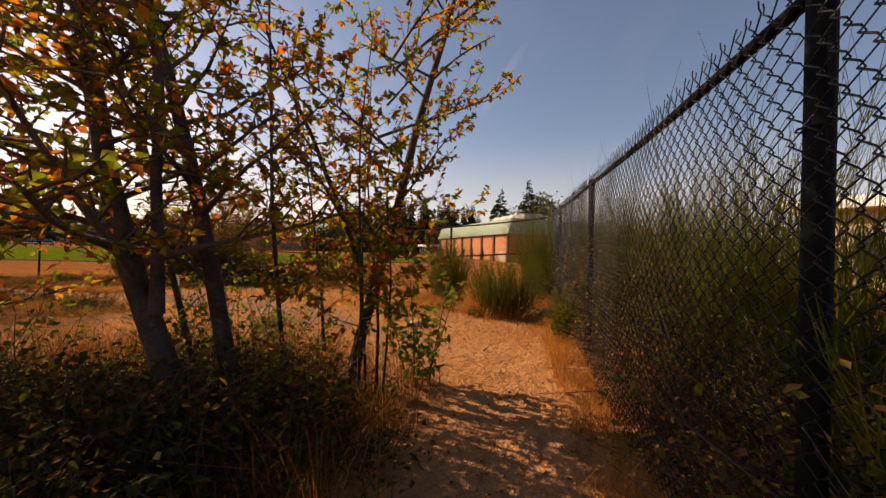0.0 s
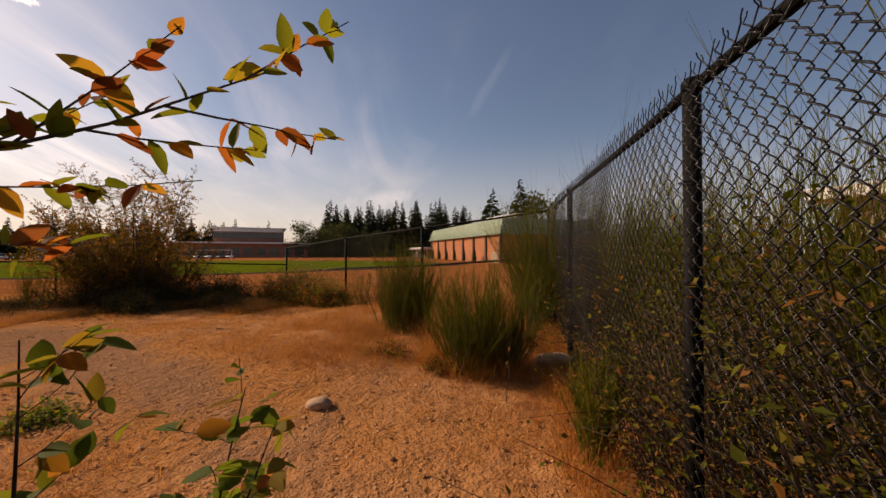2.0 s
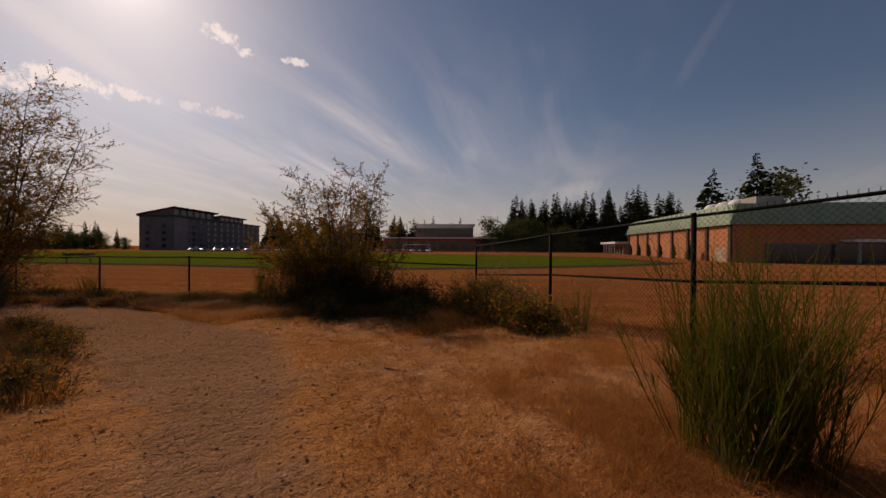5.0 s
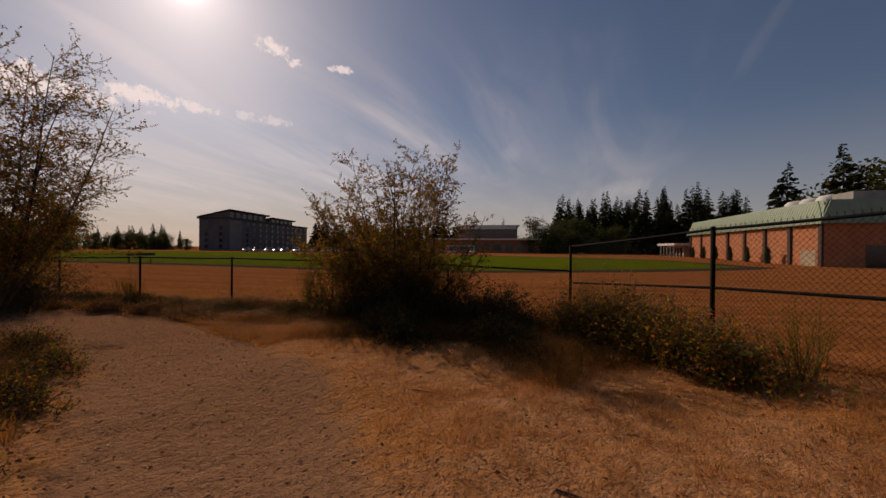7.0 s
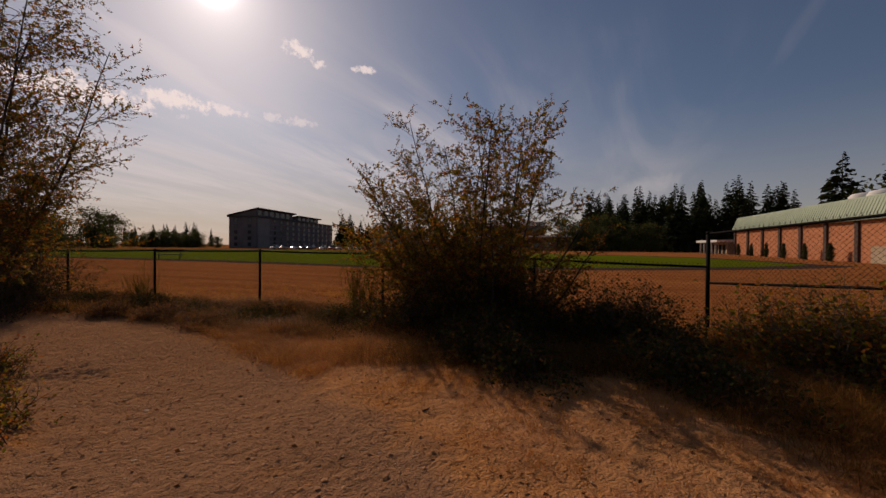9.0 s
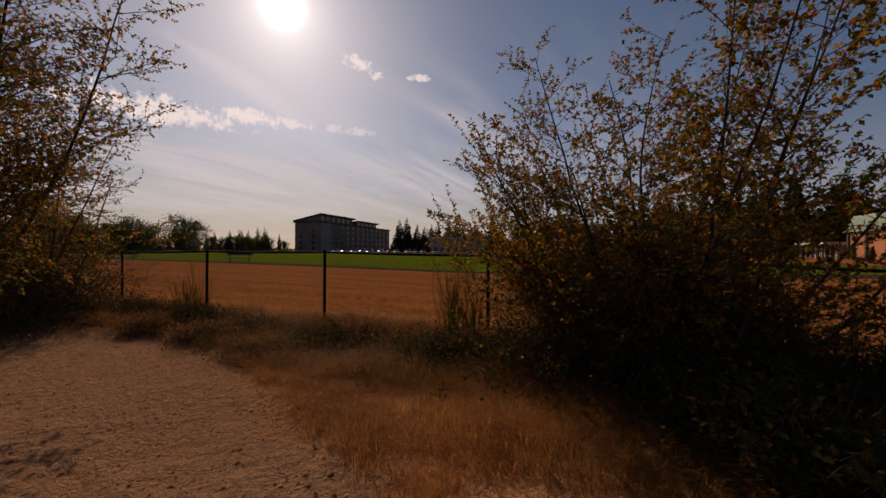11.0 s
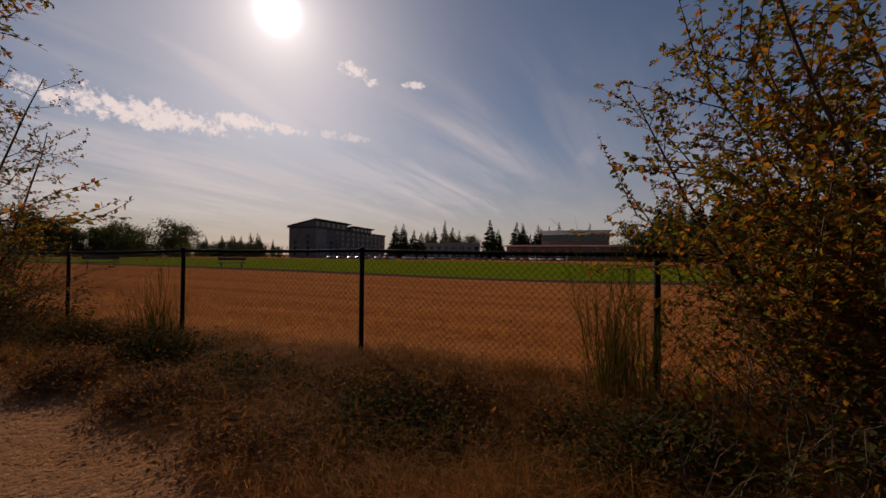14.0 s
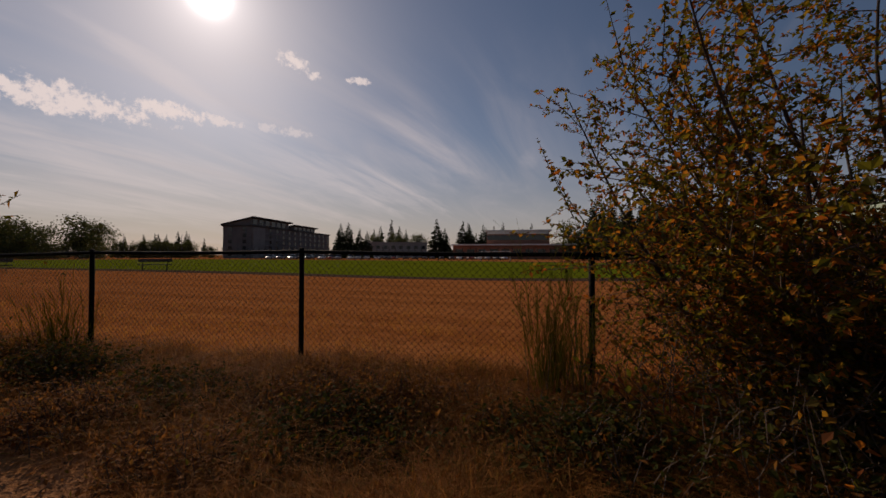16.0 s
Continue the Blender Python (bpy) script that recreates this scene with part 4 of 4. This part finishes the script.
def gym():
    """Brick sports hall: local x runs along the sunlit side, local y away to its shaded end."""
    t = thing("sports_hall", (0, 0, 0), "brick sports hall with a green ribbed metal mansard roof", "building")
    t.matrix_basis = frame_at((-1.8, 81.1, -0.5), (-0.484, 0.875)) @ Matrix.Diagonal((1, -1, 1, 1))
    L, W, H, R = 48.5, 23.0, 5.9, 9.2
    g = Geo()
    g.box((0, 0, -0.5), (L, W, H))
    part("wall", g, BRICK, t)
    g = Geo()
    for lo, hi, z0, z1 in ((-0.7, 0.4, H, R),):
        a = [(lo, lo), (L - lo, lo), (L - lo, W - lo), (lo, W - lo)]
        b = [(hi, hi), (L - hi, hi), (L - hi, W - hi), (hi, W - hi)]
        g.v += [Vector((x, y, z0)) for x, y in a] + [Vector((x, y, z1)) for x, y in b]
        g.f += [(0, 1, 5, 4), (1, 2, 6, 5), (2, 3, 7, 6), (3, 0, 4, 7), (4, 5, 6, 7), (3, 2, 1, 0)]
    roof = part("roof", g, GREENROOF, t)
    rib = Geo()
    rib.box((-0.05, -0.06, 0), (0.05, 0.05, 3.3))
    me = rib.mesh("rib", GREENROOF)
    for i in range(80):
        o = part("rib", me, None, roof)
        o.matrix_basis = Matrix.Translation((-0.6 + i * 0.62, -0.72, H)) @ Matrix.Rotation(radians(-19.5), 4, "X")
    for i in range(38):
        o = part("rib", me, None, roof)
        o.matrix_basis = Matrix.Translation((-0.72, -0.5 + i * 0.64, H)) @ Matrix.Rotation(radians(19.5), 4, "Y")
    pil = Geo()
    pil.box((-0.35, -0.28, -0.5), (0.35, 0.003, H))
    me = pil.mesh("pilaster", PILASTER)
    for i in range(8):
        o = part("pilaster", me, None, t)
        o.location = (0.4 + i * (L - 0.8) / 7, 0, 0)
    for k in range(3):
        u = Geo()
        u.tube([(9 + k * 4, 6, R), (9 + k * 4, 6, R + 1.0), (9 + k * 4, 6, R + 1.5), (9 + k * 4, 6, R + 1.7)], [1.7, 1.7, 1.3, 0.3], 14, True)
        part("roof_vent", u, WHITE, t, "white domed roof ventilator", True)
    u = Geo()
    u.box((3, 5, R), (7, 9, R + 1.4))
    part("plant_unit", u, CONCRETE, t)
    # dark glass carried along the end wall, beyond the entrance, to deepen its shade
    u = Geo()
    u.box((-0.06, 4.5, 0), (0.05, 21.5, 3.0))
    part("shade_dark_entrance", u, GLASS, t)
    u = Geo()
    u.box((-2.6, 14.5, 3.2), (0.05, 23.0, 3.6))
    part("canopy", u, WHITE, t)
    for k in range(3):
        u = Geo()
        u.box((-2.4, 15 + k * 3.6, -0.5), (-2.1, 15.3 + k * 3.6, 3.2))
        part("column", u, CONCRETE, t)
    # paler brick panel in the long wall
    u = Geo()
    u.box((1.6, -0.05, 0), (4.8, 0.003, 2.3))
    part("pale_brick_panel", u, TAN, t)
    for k in range(6):
        b = Vector((-1.8, 81.1)) + Vector((-0.484, 0.875)) * (10 + k * 6.4) + Vector((-0.875, -0.484)) * 1.6
        SHRUBS.append((b.x, b.y))
    a = thing("entrance_wing", (0, 0, 0), "low pale entrance wing with a flat canopy roof", "building")
    a.matrix_basis = frame_at((-27.0, 124.5, -0.5), (-0.484, 0.875)) @ Matrix.Diagonal((1, -1, 1, 1))
    u = Geo()
    u.box((0, 0, -0.5), (14, 10, 3.4))
    part("wall", u, TAN, a)
    u = Geo()
    u.box((-1, -2.5, 3.4), (15, 10.5, 4.0))
    part("roof", u, WHITE, a)
    for k in range(5):
        u = Geo()
        u.box((1 + k * 2.6, -0.06, 0.4), (2.8 + k * 2.6, 0.003, 2.8))
        part("window", u, GLASS, a)
        u = Geo()
        u.box((0.5 + k * 2.9, -2.3, -0.5), (0.8 + k * 2.9, -2.0, 3.4))
        part("column", u, CONCRETE, a)


gym()


def block(name, label, corner, along, size, storeys, bays, side_bays, wall, flip=False, roof_over=0.6, roof_mat=None, win=(1.6, 1.5)):
    """A flat-roofed block with rows of windows set into frames on two sides."""
    t = thing(name, (0, 0, 0), label, "building")
    m = frame_at(corner, along)
    t.matrix_basis = m @ Matrix.Diagonal((1, -1, 1, 1)) if flip else m
    L, W, H = size
    g = Geo()
    g.box((0, 0, -1.5), (L, W, H))
    part("wall", g, wall, t)
    g = Geo()
    g.box((-roof_over, -roof_over, H), (L + roof_over, W + roof_over, H + 0.5))
    part("roof", g, roof_mat or DARKROOF, t)
    glass, surround = Geo(), Geo()
    glass.box((-win[0] / 2, -0.05, 0), (win[0] / 2, 0.02, win[1]))
    for q in (((-win[0] / 2 - 0.12, -0.12, -0.12), (win[0] / 2 + 0.12, 0.02, 0.0)), ((-win[0] / 2 - 0.12, -0.12, win[1]), (win[0] / 2 + 0.12, 0.02, win[1] + 0.12)),
              ((-win[0] / 2 - 0.12, -0.12, 0), (-win[0] / 2, 0.02, win[1])), ((win[0] / 2, -0.12, 0), (win[0] / 2 + 0.12, 0.02, win[1]))):
        surround.box(*q)
    gm, sm = glass.mesh("pane", GLASS), surround.mesh("window_frame", GREY)
    for s in range(storeys):
        z = 0.9 + s * (H - 0.2) / storeys
        for i in range(bays):
            w = part("window", sm, None, t)
            w.location = ((i + 0.5) * L / bays, 0, z)
            part("pane", gm, None, w)
        for i in range(side_bays):
            w = part("window", sm, None, t)
            w.matrix_basis = Matrix.Translation((0, (i + 0.5) * W / side_bays, z)) @ Matrix.Rotation(radians(-90), 4, "Z")
            part("pane", gm, None, w)
    return t


hotel = block("apartment_building", "dark grey five-storey building with flat overhanging roofs", (-179.5, 59.5, 0), (-0.64, 0.77), (76, 13, 13.4), 5, 14, 2, GREY)
for x0, x1, h in ((0.2, 30, 17.4), (34, 58, 16.6)):
    g = Geo()
    g.v = [Vector(p) for x in (x0, x1) for p in ((x, 0.6, 13.9), (x, 12.8, 13.9), (x, 12.8, 14.1), (x, 0.6, h - 0.45))]
    g.f = [(0, 1, 2, 3), (7, 6, 5, 4), (0, 3, 7, 4), (1, 5, 6, 2), (3, 2, 6, 7), (0, 4, 5, 1)]
    part("penthouse", g, GREY, hotel)
    g = Geo()
    g.v = [Vector(p) for x in (x0 - 0.9, x1 + 1.2) for p in ((x, -1.0, h - 0.4), (x, 13.6, 13.95), (x, 13.6, 14.4), (x, -1.0, h + 0.05))]
    g.f = [(0, 1, 2, 3), (7, 6, 5, 4), (0, 3, 7, 4), (1, 5, 6, 2), (3, 2, 6, 7), (0, 4, 5, 1)]
    part("penthouse_roof", g, DARKROOF, hotel, "dark single-pitch roof")
    for k in range(int((x1 - x0) / 4.5)):
        g = Geo()
        g.box((x0 + 1.4 + k * 4.5, 0.5, 14.3), (x0 + 4.2 + k * 4.5, 0.603, h - 0.9))
        part("clerestory_window", g, GLASS, hotel)
for k in range(1, 5):
    g = Geo()
    g.box((9.2, -0.22, k * 2.65 + 0.1), (76, 0.003, k * 2.65 + 0.42))
    part("floor_band", g, PALEGREY, hotel)
g = Geo()
g.box((0.5, -0.35, -1), (9, 0.003, 13.2))
part("stair_tower", g, PALEGREY, hotel)
block("office_building", "pale three-storey office with square windows", (-172, 110, 0), (0.58, 0.81), (30, 22, 7.4), 2, 8, 4, CONCRETE, False, 0.3, CONCRETE)
school = block("school_building", "long brick and concrete school block with banded windows", (-107.5, 125, 0), (0.81, 0.58), (24, 18, 10.8), 3, 9, 4, RUST, False, 0.8, WHITE, (2.2, 1.2))
g = Geo()
g.box((-12, -9, -1), (32, 0.2, 5.0))
part("wing", g, RUST, school)
g = Geo()
g.box((-12.5, -10.5, 5.0), (32.5, 0.2, 5.5))
part("wing_roof", g, WHITE, school, "long white flat roof edge")
for z0, z1, mat in ((7.3, 8.9, GLASS), (9.7, 10.75, WHITE)):
    g = Geo()
    g.box((0.3, -0.16, z0), (23.7, -0.14 + 0.143, z1))
    part("window_band" if mat is GLASS else "fascia", g, mat, school)
for k in range(10):
    g = Geo()
    g.box((-11 + k * 4.3, -9.12, 1.0), (-8.2 + k * 4.3, -8.997, 3.6))
    part("wing_window", g, GLASS, school)
block("tan_hall", "long low tan building with a pale metal fascia", (14.0, 24.0, 0.2), (0.55, -0.83), (40, 14, 3.6), 1, 8, 3, TAN, False, 0.8, WHITE)


# ---- far trees ----
def conifer_mesh(seed, wide):
    rng = random.Random(seed)
    g = Geo()
    tiers = 40
    for i in range(tiers):
        z = 0.10 + 0.9 * i / tiers
        r = wide * (1 - (i / tiers) ** 1.25) * rng.uniform(0.7, 1.1) + 0.008
        for k in range(max(4, int(11 * (1 - i / tiers)) + 4)):
            a = rng.uniform(0, math.tau)
            d = Vector((math.cos(a), math.sin(a), rng.uniform(-0.42, -0.08))).normalized()
            rr = r * rng.uniform(0.65, 1.2)
            p = Vector((0, 0, z + rng.uniform(-.015, .015)))
            for q in range(3):
                g.leaf(p + d * rr * (0.15 + 0.27 * q), (d + Vector((rng.gauss(0, .35), rng.gauss(0, .35), rng.gauss(0, .2)))).normalized(), Vector((rng.gauss(0, .5), rng.gauss(0, .5), 1)), rr * 0.42 + 0.012, rr * 0.34 + 0.012)
    t = Geo()
    t.tube([(0, 0, -0.03), (0, 0, 0.5), (0, 0, 0.98)], [0.014, 0.008, 0.001], 6)
    return t.mesh("trunk", BARK, True), g.mesh("crown", NEEDLE)


def round_mesh(seed, wide, column=False):
    rng = random.Random(seed)
    g, t = Geo(), Geo()
    t.tube([(0, 0, -0.03), (0.01, 0, 0.25), (0, 0.01, 0.6)], [0.03, 0.022, 0.008], 7)
    lumps = [(rng.gauss(0, wide * .42), rng.gauss(0, wide * .42), rng.uniform(0.1, 0.86), rng.uniform(0.6, 1)) for _ in range(34)]
    if column:
        lumps = [(rng.gauss(0, wide * .16), rng.gauss(0, wide * .16), 0.06 + 0.9 * k / 40, (0.5 + 2.2 * k / 40 if k < 12 else 0.12 + 1.5 * (1 - k / 40) ** 0.8)) for k in range(40)]
    for x, y, z, s in lumps:
        t.tube([(0, 0, min(z, 0.5) * 0.7), (x, y, z)], [0.008, 0.002], 4)
        for _ in range(110):
            o = Vector((rng.gauss(0, 1), rng.gauss(0, 1), rng.gauss(0, 1)))
            p = Vector((x, y, z)) + o * wide * 0.24 * s
            g.leaf(p, Vector((rng.gauss(0, 1), rng.gauss(0, 1), rng.gauss(0, .6))).normalized(), Vector((rng.gauss(0, 1), rng.gauss(0, 1), 1)), 0.05 * rng.uniform(.5, 1.2), 0.036)
    return t.mesh("trunk", BARK, True), g.mesh("crown", FARLEAF)


BROAD_FIRS = [conifer_mesh(s, w) for s, w in ((11, 0.26), (12, 0.29))]
FIRS = [conifer_mesh(s, w) for s, w in ((1, 0.19), (2, 0.22), (3, 0.16))]
ROUNDS = [round_mesh(s, w) for s, w in ((4, 0.36), (5, 0.42))]
POPLARS = [round_mesh(s, w, True) for s, w in ((6, 0.17), (7, 0.2))]


def far_tree(kind, x, y, tall, rng, label, category="tree", group="far trees", name="tree"):
    trunk, crown = rng.choice(kind)
    t = thing(name, (x, y, lie(x, y) - 0.2), label, category, group)
    t.matrix_basis = Matrix.Translation((x, y, lie(x, y) - 0.2)) @ Matrix.Rotation(rng.uniform(0, 6.28), 4, "Z") @ Matrix.Scale(tall, 4)
    part("trunk", trunk, None, t)
    part("crown", crown, None, t)


def far_row(kind, n_, start, end, deep, tall, seed, label, name="tree"):
    rng = random.Random(seed)
    for i in range(n_):
        k = (i + rng.uniform(-.35, .35)) / max(1, n_ - 1)
        far_tree(kind, start[0] + (end[0] - start[0]) * k + rng.gauss(0, deep), start[1] + (end[1] - start[1]) * k + rng.gauss(0, deep), tall * rng.uniform(0.75, 1.2), rng, label, name=name)


rng = random.Random(77)
for x, y in SHRUBS:
    far_tree(POPLARS, x, y, 3.0, rng, "small clipped evergreen against the brick wall", "shrub", "shrubs along the hall", "evergreen_shrub")
far_tree(BROAD_FIRS, -8.2, 165.7, 29.5, rng, "tall dark fir behind the sports hall", name="fir_tree")
far_tree(BROAD_FIRS, 3.5, 160.0, 32.5, rng, "tall dark fir behind the sports hall", name="fir_tree")
far_tree(ROUNDS, 7.2, 160.5, 27.0, rng, "dense dark tree behind the sports hall")
far_row(FIRS, 42, (-80, 165), (-16, 178), 5, 22, 51, "dark fir in the wood behind the hall", "fir_tree")
far_row(FIRS, 30, (-95, 190), (-30, 205), 5, 26, 52, "dark fir in the wood behind the hall", "fir_tree")
far_row(ROUNDS, 7, (-82, 140), (-55, 150), 4, 13, 53, "dense dark broadleaf tree near the school")
far_row(FIRS, 9, (-130, 140), (-112, 165), 5, 15, 54, "dark fir beside the school", "fir_tree")
for az, tall in ((-62.0, 14.5), (-60.9, 15), (-59.3, 12.5), (-58.2, 11.5), (-47.7, 17), (-46.5, 13), (-43.8, 16), (-42.7, 14.5), (-41.8, 11), (-40.6, 14.5)):
    far_tree(BROAD_FIRS, -10.75 + 165 * math.sin(radians(az)), 10.3 + 165 * math.cos(radians(az)), tall * 1.05, rng, "pointed dark green tree beside the office")
for az, tall in ((-57.2, 17), (-56.2, 19), (-54.6, 23), (-53.4, 19), (-52.4, 17)):
    far_tree(FIRS, -10.75 + 225 * math.sin(radians(az)), 10.3 + 225 * math.cos(radians(az)), tall, rng, "dark fir behind the office", name="fir_tree")
far_row(ROUNDS, 5, (-190, 128), (-170, 140), 3, 14, 57, "dark tree behind the office")
far_row(ROUNDS, 18, (-170, -34), (-185, 5), 6, 12, 58, "rounded dark tree on the far side of the field")
far_row(FIRS, 16, (-230, 10), (-225, 50), 6, 11, 59, "small dark conifer beyond the field", "fir_tree")
far_row(ROUNDS, 14, (-210, 15), (-200, 48), 6, 7, 60, "rounded dark tree on the far side of the field")


def car(paint, at, turn, group="parked cars"):
    t = thing("car", at, "%s car parked beyond the sports field" % paint, "car", group)
    t.matrix_basis = Matrix.Translation(at) @ Matrix.Rotation(radians(turn), 4, "Z")
    mat = CARPAINT[["white", "silver", "dark", "red"].index(paint)]
    g = Geo()
    g.tube([(-2.2, 0, .62), (-2.1, 0, .62), (1.9, 0, .58), (2.25, 0, .55)], [.42, .62, .6, .4], 8, True)
    g.v = [Vector((v.x, v.y * 1.4, .25 + (v.z - .1) * .62)) for v in g.v]
    part("body", g, mat, t)
    g = Geo()
    g.v += [Vector(p) for p in ((-1.9, -.75, .85), (1.0, -.75, .85), (1.0, .75, .85), (-1.9, .75, .85), (-1.3, -.58, 1.45), (.3, -.58, 1.45), (.3, .58, 1.45), (-1.3, .58, 1.45))]
    g.f += [(3, 2, 1, 0), (4, 5, 6, 7), (0, 1, 5, 4), (1, 2, 6, 5), (2, 3, 7, 6), (3, 0, 4, 7)]
    part("windows", g, GLASS, t)
    g = Geo()
    g.box((-1.3, -.59, 1.44), (.3, .59, 1.5))
    part("roof", g, mat, t)
    for x in (-1.35, 1.35):
        for y in (-.8, .8):
            g = Geo()
            g.tube([(x, y - .1, .32), (x, y + .1, .32)], [.32, .32], 12, True)
            part("wheel", g, TYRE, t)


rng = random.Random(9)
for i in range(26):
    k = i / 25
    x, y = -128 + 44 * k, 50 + 56 * k
    car(rng.choice(["white", "white", "silver", "silver", "dark", "dark", "red"]), (x + rng.uniform(-.5, .5), y + rng.uniform(-.5, .5), lie(x, y) + 0.02), -40 + rng.uniform(-4, 4))


# ---- loose stones and fallen leaves ----
def pebbles():
    rng = random.Random(61)
    g = Geo()
    n_ = 0
    while n_ < 19000:
        x, y = rng.uniform(-16, 1.0), rng.uniform(3, 13.5)
        d = (trail_gap(x, y))
        if float(over_fence(x, y)) > -1.6 or rng.random() > max(0.12, 1.15 - 0.45 * d):
            continue
        n_ += 1
        r = min(0.03, 0.003 + abs(rng.gauss(0, 0.0062)))
        z = lie(x, y) + 0.006
        b0 = len(g.v)
        c = Vector((x, y, z + r * 0.3))
        turn = rng.uniform(0, 6.28)
        for k in range(5):
            w = turn + math.tau * k / 5
            e = r * rng.uniform(0.75, 1.25)
            g.v.append(c + Vector((math.cos(w) * e, math.sin(w) * e, rng.uniform(-.2, .2) * r)))
        g.v += [c + Vector((rng.uniform(-.3, .3) * r, rng.uniform(-.3, .3) * r, r * rng.uniform(.3, .55))), c - Vector((0, 0, r * 0.6))]
        for k in range(5):
            g.f += [(b0 + k, b0 + (k + 1) % 5, b0 + 5), (b0 + (k + 1) % 5, b0 + k, b0 + 6)]
    tagged(part("gravel", g, PEBBLE_MAT), "loose gravel scattered over the trail", "gravel", kind="stuff")
    g = Geo()
    for _ in range(11000):
        x, y = rng.uniform(-12, 1.0), rng.uniform(3, 13)
        if float(over_fence(x, y)) > -1.5 or rng.random() > 0.25 + 1.6 * max(0.0, noise.noise(Vector((x * 1.7, y * 1.7, 12.0)))):
            continue
        s_ = rng.uniform(0.014, 0.05)
        a = rng.uniform(0, 6.28)
        g.leaf(Vector((x, y, lie(x, y) + 0.018)), Vector((math.cos(a), math.sin(a), rng.uniform(-.2, .3))).normalized(), Vector((rng.gauss(0, .4), rng.gauss(0, .4), 1)), s_, s_ * 0.6)
    tagged(part("leaf_litter", g, LITTER), "fallen brown leaves and twigs on dry earth", "leaf litter", kind="stuff")


PEBBLE_MAT = leafy("loose_pebbles", [(0.0, (0.22, 0.10, 0.045)), (0.5, (0.44, 0.215, 0.10)), (0.9, (0.58, 0.31, 0.155)), (1.0, (0.60, 0.42, 0.27))], 0.0, 0.9)
LITTER = leafy("fallen_leaves", [(0.0, (0.10, 0.045, 0.02)), (0.5, (0.2, 0.085, 0.03)), (1.0, (0.32, 0.13, 0.04))], 0.2, 0.8)
pebbles()


# ---- on the field ----
def bench(at, turn):
    t = thing("bench", at, "dark team bench at the edge of the green field", "bench", "benches by the field")
    t.matrix_basis = Matrix.Translation(at) @ Matrix.Rotation(radians(turn), 4, "Z")
    g = Geo()
    g.box((-1.1, -0.16, 0.43), (1.1, 0.16, 0.49))
    part("seat", g, DARKROOF, t)
    g = Geo()
    g.box((-1.1, 0.2, 0.68), (1.1, 0.25, 0.92))
    part("backrest", g, DARKROOF, t)
    for x in (-0.8, 0.8):
        g = Geo()
        g.tube([(x, -0.14, 0), (x, -0.12, 0.43)], [0.025] * 2, 8)
        g.tube([(x, 0.14, 0), (x, 0.22, 0.9)], [0.025] * 2, 8)
        part("leg", g, DARKROOF, t)


for x, y in ((-48.6, 14.2), (-51.0, 5.3)):
    bench((x, y, lie(x, y) + 0.02), -85)


def goal(at, turn):
    t = thing("football_goal", at, "white tubular football goal on the far green", "goal")
    t.matrix_basis = Matrix.Translation(at) @ Matrix.Rotation(radians(turn), 4, "Z")
    for name, pts in (("upright", [(-3.66, 0, 0), (-3.66, 0, 2.44)]), ("upright", [(3.66, 0, 0), (3.66, 0, 2.44)]), ("crossbar", [(-3.66, 0, 2.44), (3.66, 0, 2.44)]),
                      ("stay", [(-3.66, 0, 2.44), (-3.66, 1.8, 0)]), ("stay", [(3.66, 0, 2.44), (3.66, 1.8, 0)])):
        g = Geo()
        g.tube(pts, [0.06] * len(pts), 8, True)
        part(name, g, WHITE, t)


goal((-70.0, 84.0, lie(-70, 84) + 0.02), 45)


def street_lamp(at):
    t = thing("street_lamp", at, "tall grey street lamp beyond the field", "lamp post", "far street lamps")
    g = Geo()
    g.tube([(0, 0, -0.3), (0, 0, 4), (0, 0, 9)], [0.12, 0.1, 0.07], 8)
    part("pole", g, GREY, t)
    g = Geo()
    g.tube([(0, 0, 9), (0.6, 0, 9.4), (1.8, 0, 9.5)], [0.06, 0.05, 0.05], 6)
    part("arm", g, GREY, t)
    g = Geo()
    g.box((1.6, -0.2, 9.38), (2.5, 0.2, 9.5))
    part("lamp_head", g, PALEGREY, t)


for x, y in ((-205, 20), (-198, 38), (-212, 4)):
    street_lamp((x, y, lie(x, y)))


leafy_tree("weed_stalk", "thin bare weed stalk with a few pale leaves", "weed", (0.36, 8.35), [((0, 0, -.02), (0.12, 0.05, 1), 0.5, 0.004)],
           dict(SHOOT, limbs=8, first=0.55, reach=0.3, leaves=14, size=0.03, tint="pale dry leaves"), STRAW, 71)


def stick(at, turn, length, seed):
    rng = random.Random(seed)
    g = Geo()
    g.tube(wobble(rng, (0, 0, 0.012), (1, 0, 0.02), length, 6, 0.08), [0.008, 0.0075, 0.007, 0.006, 0.005, 0.004, 0.002], 6)
    ob = tagged(part("stick", g, TWIG), "dry fallen stick lying on the earth", "stick", "fallen sticks")
    ob.matrix_basis = Matrix.Translation((at[0], at[1], lie(*at) + 0.006)) @ Matrix.Rotation(radians(turn), 4, "Z")


for k, (x, y, turn) in enumerate(((-3.4, 7.9, 20), (-2.6, 7.5, 130), (-5.6, 8.0, 75), (-4.3, 10.6, 15), (-1.9, 9.7, 160), (-6.2, 11.2, 40), (-8.0, 11.3, 100), (-12.9, 10.5, 35), (0.0, 7.0, 60), (-2.7, 12.2, 170))):
    stick((x, y), turn, 0.16 + 0.05 * (k % 4), k)
